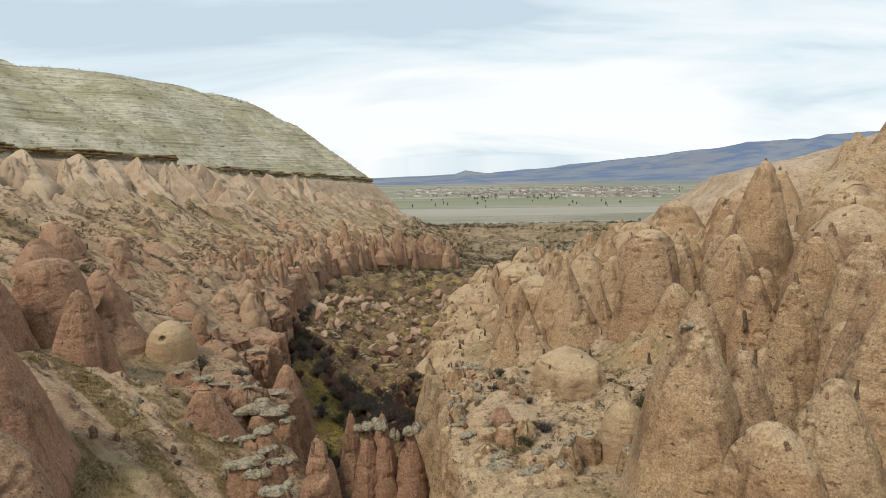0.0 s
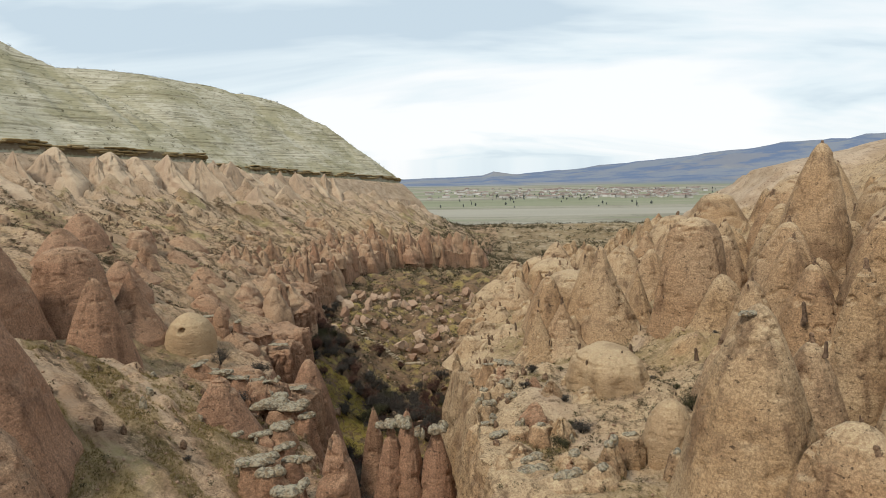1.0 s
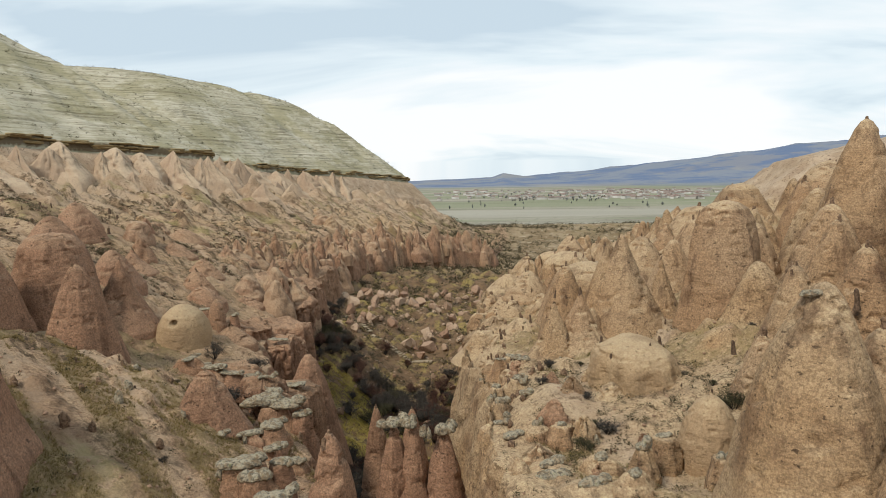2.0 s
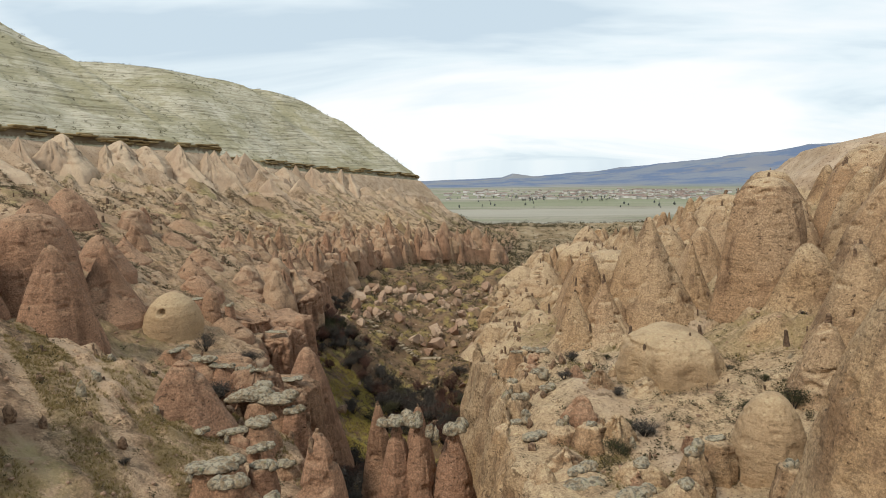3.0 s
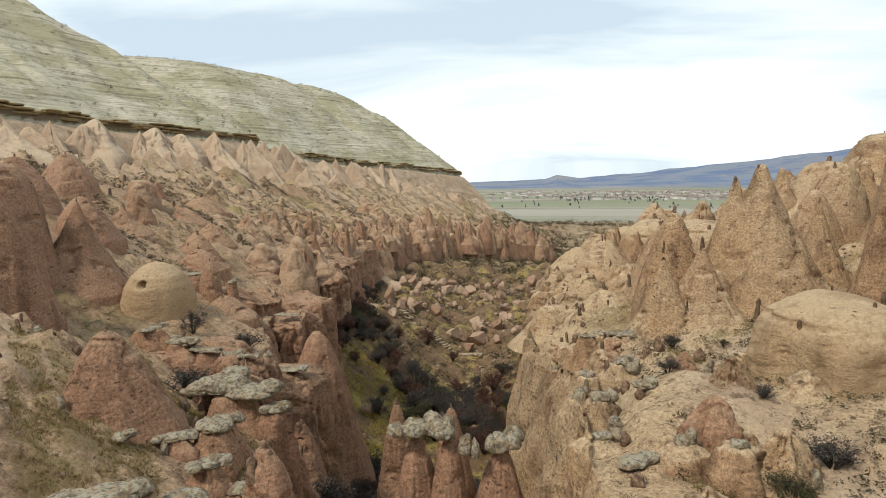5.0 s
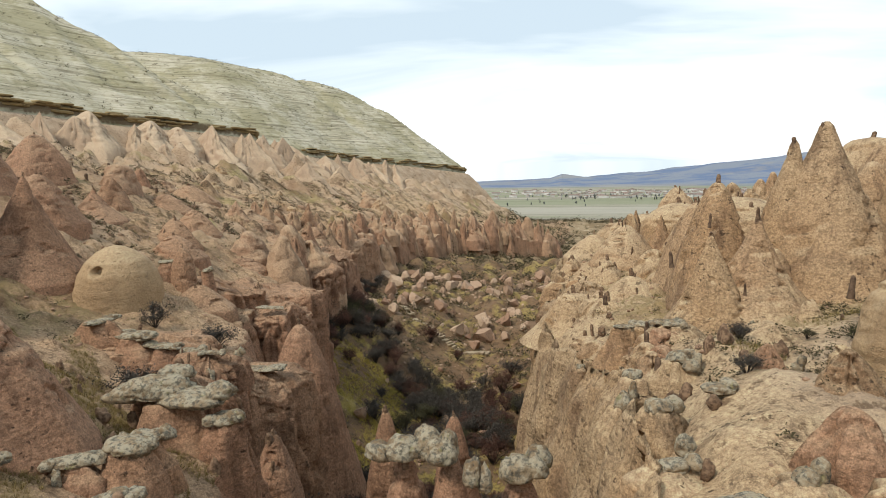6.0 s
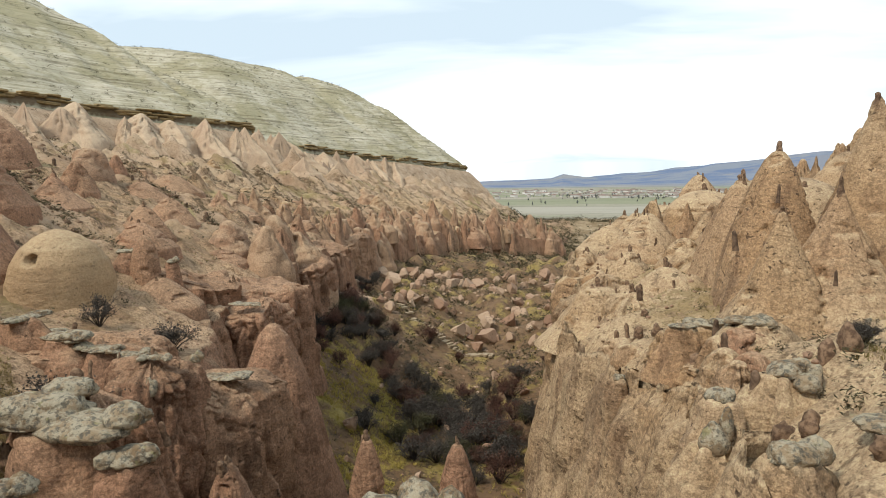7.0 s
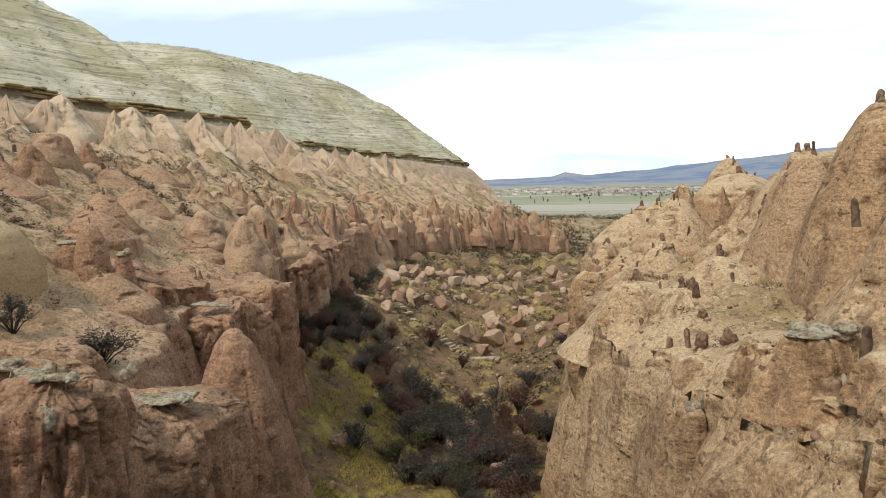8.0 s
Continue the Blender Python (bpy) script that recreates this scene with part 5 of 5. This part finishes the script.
for k in range(10):
    co, faces = [], []
    blob(co, faces, (0, 0, 0), (0.52, 0.46, 0.46), 4000 + 17 * k, 0.34, 3, 0.0)
    co = np.array(co)
    # broken flat faces
    rr_ = random.Random(k)
    for _ in range(11):
        d = np.array([rr_.gauss(0, 1), rr_.gauss(0, 1), rr_.gauss(0, 0.8)])
        d /= np.linalg.norm(d)
        over = np.maximum(co @ d - rr_.uniform(0.2, 0.34), 0)
        co -= 1.0 * over[:, None] * d
    BOULDER_MESHES.append(mesh_of("boulder", co, faces, MAT_BOULDER))
    BOULDER_MESHES[-1].shade_flat()
for k, (x, y, size) in enumerate(BOULDERS):
    ob = new("boulder", BOULDER_MESHES[k % 10])
    ob.matrix_world = pose(x, y, ground_z(x, y) + 0.24 * size, 0, random.uniform(-15, 15), 61 * k) @ Matrix.Diagonal((size * 1.15, size * 1.15, size, 1))
    tagged(ob, "pale pinkish broken tuff boulder lying on the gorge floor", "boulder", "boulders of the gorge floor")

# ---- shrubs ----


def twig(co, faces, a, b, r0, r1):
    a, b = np.array(a), np.array(b)
    d = b - a
    u = np.cross(d, (0.3, 0.5, 0.8))
    u /= max(np.linalg.norm(u), 1e-6)
    w = np.cross(d, u)
    w /= max(np.linalg.norm(w), 1e-6)
    s0 = len(co)
    for p, r in ((a, r0), (b, r1)):
        for q in range(3):
            t = 2.094 * q
            co.append(tuple(p + r * (math.cos(t) * u + math.sin(t) * w)))
    faces.extend([(s0 + q, s0 + (q + 1) % 3, s0 + 3 + (q + 1) % 3, s0 + 3 + q) for q in range(3)])


def shrub_meshes(seed, leaf_mat, leaves, height=1.0, spread_=0.62):
    """Branches that fork from the root, and a loose crown of small leaves at their ends."""
    rng = random.Random(seed)
    co, faces, lc, lf = [], [], [], []
    for _ in range(16):
        a = rng.uniform(0, 6.28)
        lean = rng.uniform(0.1, 1.0)
        tip = np.array([math.cos(a) * spread_ * lean, math.sin(a) * spread_ * lean, height * rng.uniform(0.55, 0.9) * (1.15 - 0.5 * lean)])
        mid = tip * rng.uniform(0.4, 0.55) + np.array([0, 0, 0.05])
        twig(co, faces, (0, 0, -0.1), mid, 0.022, 0.015)
        twig(co, faces, mid, tip, 0.015, 0.006)
        for _ in range(9):
            s0 = mid + (tip - mid) * rng.random()
            e0 = s0 + np.array([rng.gauss(0, 0.13), rng.gauss(0, 0.13), rng.uniform(0.02, 0.24)])
            twig(co, faces, s0, e0, 0.008, 0.003)
            for _ in range(leaves):
                p = s0 + (e0 - s0) * rng.uniform(0.2, 1.2) + np.array([rng.gauss(0, 0.05) for _ in range(3)])
                d1 = np.array([rng.gauss(0, 1) for _ in range(3)])
                d2 = np.cross(d1, [rng.gauss(0, 1) for _ in range(3)])
                d1, d2 = d1 / np.linalg.norm(d1) * 0.026, d2 / max(np.linalg.norm(d2), 1e-6) * 0.015
                n0 = len(lc)
                lc.extend([tuple(p - d1), tuple(p + d2), tuple(p + d1 * 1.2), tuple(p - d2)])
                lf.append((n0, n0 + 1, n0 + 2, n0 + 3))
    return mesh_of("twig_frame", co, faces, MAT_TWIG), mesh_of("foliage", lc, lf, leaf_mat)


SHRUBS = {kind: [shrub_meshes(50 + 10 * i + k, mat, leaves) for k in range(3)]
          for i, (kind, mat, leaves) in enumerate((("dark", MAT_DARK_LEAF, 12), ("red", MAT_RED_LEAF, 12), ("olive", MAT_OLIVE_LEAF, 12)))}
SHRUB_LABEL = {"dark": "dark grey bare-twigged shrub growing in the gorge", "red": "dark reddish brown shrub growing in the gorge", "olive": "low olive green shrub growing on the slope"}


def shrub(x, y, size, kind, k, tall=0.8, z=None):
    ob = new("shrub")
    ob.matrix_world = pose(x, y, ground_z(x, y) - 0.05 if z is None else z, 0, 0, 71 * k) @ Matrix.Diagonal((size, size, size * tall, 1))
    branches, foliage = SHRUBS[kind][k % 3]
    part("twig_frame", branches, ob)
    part("foliage", foliage, ob)
    return tagged(ob, SHRUB_LABEL[kind], "shrub", "shrubs of the valley")


rng = random.Random(21)
GORGE = []
for k in range(175):
    y = rng.uniform(62, 126)
    lr_, lf_, rf_, rr_ = (float(v[0]) for v in edges(np.array([y])))
    x = lf_ + (rf_ - lf_) * (0.04 + 0.9 * rng.random())
    grassy = 84 < y < 106 and x < -14.5 - 0.35 * (y - 84) and rng.random() < 0.85
    open_talus = y > 110 and rng.random() < 0.75
    path_side = x > rf_ - 1.5 and rng.random() < 0.5
    if not (grassy or open_talus or path_side):
        GORGE.append((x, y, rng.uniform(1.4, 3.1), rng.choice(["dark", "dark", "red", "red"])))
for k in range(26):
    y = rng.uniform(96, 150)
    lf_ = float(edges(np.array([y]))[1][0])
    GORGE.append((lf_ + rng.uniform(0.5, 5), y, rng.uniform(1.4, 2.6), rng.choice(["dark", "red", "dark"])))
for k in range(80):
    u = rng.random()
    x, y = float(np.interp(u, [0, .25, .6, 1], [-29, -24.5, -15.4, -6.5])) + rng.gauss(0, 1.6), float(np.interp(u, [0, .25, .6, 1], [112, 114.5, 105.6, 93])) + rng.gauss(0, 3.0)
    GORGE.append((x, y, rng.uniform(1.6, 3.1), rng.choice(["dark", "dark", "red", "olive"])))
GORGE += [(-12.6, 57.0, 3.4, "dark"), (-11.0, 56.0, 2.8, "dark"), (-13.8, 60.5, 3.4, "dark"), (-15.0, 63.5, 3.2, "red"), (-17.5, 61.5, 3.4, "dark"), (-20.5, 60.5, 3.2, "red"), (-23.6, 62.0, 2.8, "dark"),
          (-6.5, 48.0, 1.8, "dark"), (-4.6, 47.4, 2.0, "dark"), (-9.8, 54.6, 2.6, "dark"), (-24.2, 71.2, 2.4, "dark"), (-28.6, 71.5, 1.8, "dark")]
GORGE += [(rng.uniform(-15, -8.5), rng.uniform(55, 68), rng.uniform(1.6, 2.8), rng.choice(["dark", "dark", "red"])) for _ in range(26)]
for k, (x, y, size, kind) in enumerate(GORGE):
    shrub(x, y, size, kind, k, 0.75 + 0.3 * rng.random())
SLOPE = [(7.5, 45.3, 1.4), (6.7, 46.2, 1.1), (5.9, 44.0, 1.3), (4.2, 53.0, 1.0), (12.9, 45.5, 1.6), (15.5, 46.5, 1.8), (5.2, 57.2, 1.0), (9.0, 56.0, 1.2), (12.0, 58.0, 1.2), (7.0, 49.6, 0.9)]
for _ in range(8):
    SLOPE.append((rng.uniform(4, 26), rng.uniform(36, 64), rng.uniform(0.3, 0.7)))
for _ in range(12):
    SLOPE.append((rng.uniform(-40, -13), rng.uniform(38, 84), rng.uniform(0.3, 0.8)))
for k, (x, y, size) in enumerate(SLOPE):
    shrub(x, y, size, "dark" if k % 3 == 0 else "olive", k, 0.7)

# ---- scattered stuff: tufts, pebbles, far scrub ----


def scatter(n, x0, x1, y0, y1, seed, keep):
    r = np.random.RandomState(seed)
    x, y = r.uniform(x0, x1, n), r.uniform(y0, y1, n)
    both = land(x, y)
    z, grass = both[0], np.maximum(both[1], both[8])
    h = 0.3
    gx, gy = (land(x + h, y)[0] - z) / h, (land(x, y + h)[0] - z) / h
    ok = keep(x, y, z, grass, np.hypot(gx, gy), r)
    return np.stack([x, y, z], 1)[ok], r


def merged(name, pts, r, protos, low, high, mats, label, category, sink=0.0, tall=1.0):
    """Copies of small prototype shapes at many points, joined into one mesh."""
    co, loops, counts = [], [], 0
    for k, (v, f) in enumerate(protos):
        p = pts[k::len(protos)]
        n = len(p)
        if not n:
            continue
        a, s_ = r.uniform(0, 6.28, n), r.uniform(low, high, n) * r.uniform(0.6, 1.0, n)
        c, d = np.cos(a), np.sin(a)
        X = p[:, 0, None] + s_[:, None] * (v[:, 0] * c[:, None] - v[:, 1] * d[:, None])
        Y = p[:, 1, None] + s_[:, None] * (v[:, 0] * d[:, None] + v[:, 1] * c[:, None])
        Z = p[:, 2, None] + s_[:, None] * v[:, 2] * tall - sink * s_[:, None]
        co.append(np.stack([X, Y, Z], -1).reshape(-1, 3))
        loops.append((np.array(f)[None] + (np.arange(n) * len(v))[:, None, None] + counts).reshape(-1, np.array(f).shape[1]))
        counts += n * len(v)
    co, tri = np.concatenate(co), np.concatenate(loops)
    me = bpy.data.meshes.new(name)
    me.vertices.add(len(co))
    me.vertices.foreach_set("co", co.ravel().astype(np.float32))
    me.loops.add(tri.size)
    me.loops.foreach_set("vertex_index", tri.ravel().astype(np.int32))
    me.polygons.add(len(tri))
    me.polygons.foreach_set("loop_start", np.arange(0, tri.size, tri.shape[1], dtype=np.int32))
    me.update()
    me.materials.append(mats)
    return tagged(new(name, me), label, category, kind="stuff")


def tuft_proto(seed, blades=9):
    rr_ = np.random.RandomState(seed)
    v, f = [], []
    for _ in range(blades):
        a, lean, h = rr_.uniform(0, 6.28), rr_.uniform(0.1, 0.7), rr_.uniform(0.5, 1.0)
        bx, by = 0.22 * math.cos(a) * rr_.rand(), 0.22 * math.sin(a) * rr_.rand()
        w = 0.035
        v += [(bx - w * math.sin(a), by + w * math.cos(a), 0), (bx + w * math.sin(a), by - w * math.cos(a), 0), (bx + lean * math.cos(a), by + lean * math.sin(a), h)]
        f.append((len(v) - 3, len(v) - 2, len(v) - 1))
    return np.array(v), f


def clump_proto(seed, n=34):
    """A bundle of leaf-like flakes: a small bush seen from afar."""
    rr_ = np.random.RandomState(seed)
    v, f = [], []
    for _ in range(n):
        p = rr_.normal(0, 0.3, 3) + np.array([0, 0, 0.38])
        p[2] = abs(p[2])
        d1, d2 = rr_.normal(0, 0.09, 3), rr_.normal(0, 0.09, 3)
        v += [p - d1, p + d2, p + d1]
        f.append((len(v) - 3, len(v) - 2, len(v) - 1))
    return np.array(v), f


def pebble_proto(seed):
    bm = bmesh.new()
    bmesh.ops.create_icosphere(bm, subdivisions=1, radius=0.5)
    v = np.array([p.co[:] for p in bm.verts])
    f = [[p.index for p in q.verts] for q in bm.faces]
    bm.free()
    rr_ = np.random.RandomState(seed)
    return v * (1 + rr_.uniform(-0.3, 0.3, (len(v), 1))) * np.array([1, 0.8, 0.6]), f


TUFTS, CLUMPS, PEBBLES = [tuft_proto(k) for k in range(5)], [clump_proto(k) for k in range(6)], [pebble_proto(k) for k in range(6)]
pts, r = scatter(26000, -45, 30, 34, 100, 1, lambda x, y, z, g, sl, r: (g > 0.35 * r.rand(len(g)) + 0.15) & (sl < 0.9) & (r.rand(len(g)) < 0.7))
merged("grass_tufts", pts, r, TUFTS, 0.12, 0.32, MAT_TUFT, "short dry olive and straw grass tufts on the slopes", "grass")
pts, r = scatter(56000, -36, -9, 33, 64, 11, lambda x, y, z, g, sl, r: (sl < 1.1) & (grass_band(x, y) > 0.03))
merged("slope_grass", pts, r, TUFTS, 0.12, 0.30, MAT_BAND, "olive and straw grass in patches on the near slope", "grass")
pts, r = scatter(15000, 3, 24, 38, 66, 12, lambda x, y, z, g, sl, r: (sl < 0.9) & (g > 0.02) & (fbm(x * 0.16, y * 0.2, 37, 4) > 0.05))
merged("bench_grass", pts, r, TUFTS, 0.12, 0.32, MAT_TUFT, "olive and straw grass in patches on the sandy bench", "grass")
pts, r = scatter(5000, 3, 26, 38, 68, 13, lambda x, y, z, g, sl, r: (sl < 0.9) & (fbm(x * 0.16, y * 0.2, 37, 4) > 0.0) & (r.rand(len(g)) < 0.5))
merged("bench_scrub", pts, r, CLUMPS, 0.2, 0.6, MAT_SCRUB, "small dark scrub on the sandy bench", "scrub", 0.05, 0.7)
pts, r = scatter(6000, -32, 2, 60, 150, 2, lambda x, y, z, g, sl, r: (z < 2) & (sl < 1.0) & (fbm(x * 0.12, y * 0.12, 33, 3) + 0.55 * smooth(-14, -22, x) * smooth(80, 88, y) * smooth(112, 100, y) > 0.12))
pts2, r2 = scatter(14000, -31, -15, 80, 106, 22, lambda x, y, z, g, sl, r: (z < 0) & (sl < 1.0) & (fbm(x * 0.25, y * 0.25, 39, 3) > -0.15))
merged("floor_meadow", pts2, r2, TUFTS, 0.25, 0.5, MAT_MEADOW, "yellow green meadow grass at the foot of the outcrops", "grass")
merged("gorge_grass", pts, r, TUFTS, 0.25, 0.6, MAT_MEADOW, "yellow green grass on the gorge floor", "grass")
def litter_lines(x, y):
    """Broken lines down the fall line of the left hillside."""
    across, down = 0.6 * x + 0.8 * y + 4 * fbm(x * 0.03, y * 0.03, 63, 3), 0.8 * x - 0.6 * y
    return fbm(across * 0.3, down * 0.045, 77, 4, None, 0.6)


def on_hillside(x, y):
    return (x < edges(y)[0] - 4) & (mesa_distance(x, y) < -36)


pts, r = scatter(40000, -150, -34, 84, 270, 31, lambda x, y, z, g, sl, r: on_hillside(x, y) & (litter_lines(x, y) > 0.13 + 0.1 * r.rand(len(g))))
merged("hillside_scrub", pts, r, CLUMPS, 0.35, 1.1, MAT_SCRUB, "low dark scrub in lines down the far hillside", "scrub", 0.05, 0.6)
pts, r = scatter(16000, -150, -34, 84, 270, 32, lambda x, y, z, g, sl, r: on_hillside(x, y) & (litter_lines(x, y) > 0.05 + 0.2 * r.rand(len(g))))
merged("hillside_stones", pts, r, PEBBLES, 0.3, 1.3, MAT_KNOB, "dark brown broken stones in lines down the far hillside", "stones", 0.1)
pts, r = scatter(19000, -110, 34, 34, 230, 3, lambda x, y, z, g, sl, r: (sl < 1.1) & (r.rand(len(g)) < 0.25 + 0.6 * g))
merged("dark_scrub", pts, r, CLUMPS, 0.2, 0.6, MAT_SCRUB, "small dark dry scrub dotted over the slopes", "scrub", 0.05, 0.8)
pts, r = scatter(7000, -60, 34, 34, 150, 4, lambda x, y, z, g, sl, r: sl < 1.2)
merged("loose_stones", pts[(pts[:, 0] + 0.5 * (pts[:, 1] - 60) * (pts[:, 1] > 60) > -34) & ((pts[:, 0] < 2) | (pts[:, 1] > 64) | (np.arange(len(pts)) % 4 == 0))], r, PEBBLES, 0.1, 0.45, MAT_BOULDER, "loose pale and brown stones scattered over the slopes", "stones", 0.1)
pts, r = scatter(700, -36, 6, 112, 210, 14, lambda x, y, z, g, sl, r: (z < 0) & (sl < 1.5))
merged("talus_stones", pts, r, PEBBLES, 0.3, 1.2, MAT_BOULDER, "broken pale talus stones on the gorge floor", "stones", 0.1)
pts, r = scatter(2600, -36, 6, 108, 210, 15, lambda x, y, z, g, sl, r: (z < 0) & (sl < 1.5))
merged("talus_scrub", pts, r, CLUMPS, 0.5, 1.6, MAT_SCRUB, "dark dry scrub between the talus stones", "scrub", 0.05, 0.7)
pts, r = scatter(9000, -420, -60, 130, 560, 5, lambda x, y, z, g, sl, r: sl < 2)
merged("hill_scrub", pts, r, CLUMPS, 0.7, 1.8, MAT_SCRUB, "sparse dark scrub on the mesa and its foot", "scrub", 0.05, 0.7)
pts, r = scatter(3500, -40, 120, 190, 420, 26, lambda x, y, z, g, sl, r: (z < -5) & (fbm(x * 0.03, y * 0.03, 57, 3) > -0.2))
merged("mouth_scrub", pts, r, CLUMPS, 1.2, 3.4, MAT_SCRUB, "dark bushes among pale rocks at the valley mouth", "scrub", 0.05, 0.8)
pts, r = scatter(9000, -40, 260, 260, 690, 6, lambda x, y, z, g, sl, r: (z < -9) & (r.rand(len(g)) < 0.3 + 0.7 * (vnoise(x * 0.02, y * 0.02, 9) > 0.5)))
merged("valley_scrub", pts, r, CLUMPS, 1.4, 4.4, MAT_SCRUB, "dark bushes at the mouth of the valley", "scrub", 0.05, 0.8)

# ---- the plain: village and trees ----


def house_meshes(w, d, h):
    walls = bmesh.new()
    bmesh.ops.create_cube(walls, size=1)
    for v in walls.verts:
        v.co = Vector((v.co.x * w, v.co.y * d, (v.co.z + 0.5) * h))
    roof_co = [(-w * .55, -d * .55, h), (w * .55, -d * .55, h), (w * .55, d * .55, h), (-w * .55, d * .55, h), (-w * .5, 0, h * 1.35), (w * .5, 0, h * 1.35)]
    roof_f = [(0, 1, 5, 4), (2, 3, 4, 5), (0, 4, 3), (1, 2, 5), (3, 2, 1, 0)]
    me = bpy.data.meshes.new("wall")
    walls.to_mesh(me)
    walls.free()
    me.materials.append(MAT_PLASTER)
    roof = bpy.data.meshes.new("roof")
    roof.from_pydata(roof_co, [], roof_f)
    roof.materials.append(MAT_ROOF)
    return me, roof


HOUSES = [house_meshes(9, 7, 5), house_meshes(12, 8, 6), house_meshes(8, 6, 3.5), house_meshes(22, 9, 5)]
rng = random.Random(77)
for k in range(260):
    d = rng.uniform(1350, 2050)
    az = radians(rng.triangular(2, 21, 14)) if k % 4 else radians(rng.uniform(-4, 8))
    x, y = d * math.sin(az), d * math.cos(az)
    ob = new("house")
    ob.matrix_world = pose(x, y, ground_z(x, y) - 0.3, 0, 0, rng.choice([0, 90, 20, -30, 70]))
    wall_me, roof_me = HOUSES[rng.choice([0, 0, 1, 2, 2, 2, 3]) if rng.random() < 0.9 else 3]
    part("wall", wall_me, ob)
    part("roof", roof_me, ob, "red tiled roof")
    tagged(ob, "pale plastered village house with a red roof", "house", "houses of the far village")


def tree_meshes(seed, slim):
    rr_ = random.Random(seed)
    co, faces = [], []
    twig(co, faces, (0, 0, -0.3), (0, 0, 5), 0.35, 0.15)
    for _ in range(7):
        a = rr_.uniform(0, 6.28)
        twig(co, faces, (0, 0, rr_.uniform(1.5, 5)), (math.cos(a) * 2.2 * slim, math.sin(a) * 2.2 * slim, rr_.uniform(5, 7.5)), 0.14, 0.04)
    v, f = [], []
    for _ in range(170):
        t = rr_.random()
        rad = slim * 3.0 * math.sin(math.pi * (0.12 + 0.85 * t)) * math.sqrt(rr_.random())
        a = rr_.uniform(0, 6.28)
        p = np.array([math.cos(a) * rad, math.sin(a) * rad, 1.5 + 8 * t])
        d1, d2 = np.array([rr_.gauss(0, .5) for _ in range(3)]), np.array([rr_.gauss(0, .5) for _ in range(3)])
        n0 = len(v)
        v += [tuple(p - d1), tuple(p + d2), tuple(p + d1), tuple(p - d2)]
        f.append((n0, n0 + 1, n0 + 2, n0 + 3))
    return mesh_of("trunk", co, faces, MAT_FAR_LEAF), mesh_of("crown", v, f, MAT_FAR_LEAF)


TREES = [tree_meshes(1, 1.0), tree_meshes(2, 0.8), tree_meshes(3, 0.4)]
for k in range(150):
    if k < 60:
        d, az = 1400 + rng.uniform(-120, 120), radians(2.0 + 9.0 * rng.random())
    else:
        d, az = rng.uniform(1000, 2000), radians(rng.uniform(-3, 22))
    x, y = d * math.sin(az), d * math.cos(az)
    ob = new("tree")
    s_ = rng.uniform(0.35, 0.65)
    ob.matrix_world = pose(x, y, ground_z(x, y), 0, 0, 40 * k) @ Matrix.Diagonal((s_, s_, s_, 1))
    trunk, crown = TREES[k % 3]
    part("trunk", trunk, ob)
    part("crown", crown, ob)
    tagged(ob, "dark leafy tree on the green plain", "tree", "trees of the plain")

# ---- the stepped footpath on the gorge floor ----


def footpath(points, count, width, seed):
    ob = new("footpath")
    rr_ = random.Random(seed)
    xs, ys = [p[0] for p in points], [p[1] for p in points]
    t_of = np.linspace(0, 1, len(points))
    bm = bmesh.new()
    bmesh.ops.create_cube(bm, size=1)
    bmesh.ops.bevel(bm, geom=bm.edges[:], offset=0.08, segments=1, affect="EDGES")
    me = bpy.data.meshes.new("stone_step")
    bm.to_mesh(me)
    bm.free()
    me.materials.append(MAT_PATH)
    for k in range(count):
        u = k / (count - 1)
        x, y = float(np.interp(u, t_of, xs)), float(np.interp(u, t_of, ys))
        u2 = min(u + 0.03, 1.0)
        turn = math.degrees(math.atan2(float(np.interp(u2, t_of, ys)) - y, float(np.interp(u2, t_of, xs)) - x + 1e-6))
        step = part("stone_step", me, ob)
        step.matrix_world = pose(x + rr_.uniform(-.1, .1), y + rr_.uniform(-.1, .1), ground_z(x, y) + 0.06, 0, 0, turn + rr_.uniform(-8, 8)) @ Matrix.Diagonal((0.55, width * rr_.uniform(0.8, 1.1), 0.3, 1))
    return tagged(ob, "pale worn stone steps climbing the gorge floor", "footpath", kind="structure")


footpath([(-29, 138), (-24, 132), (-19, 127.5), (-15, 125.5), (-10, 124.5)], 40, 1.3, 1)
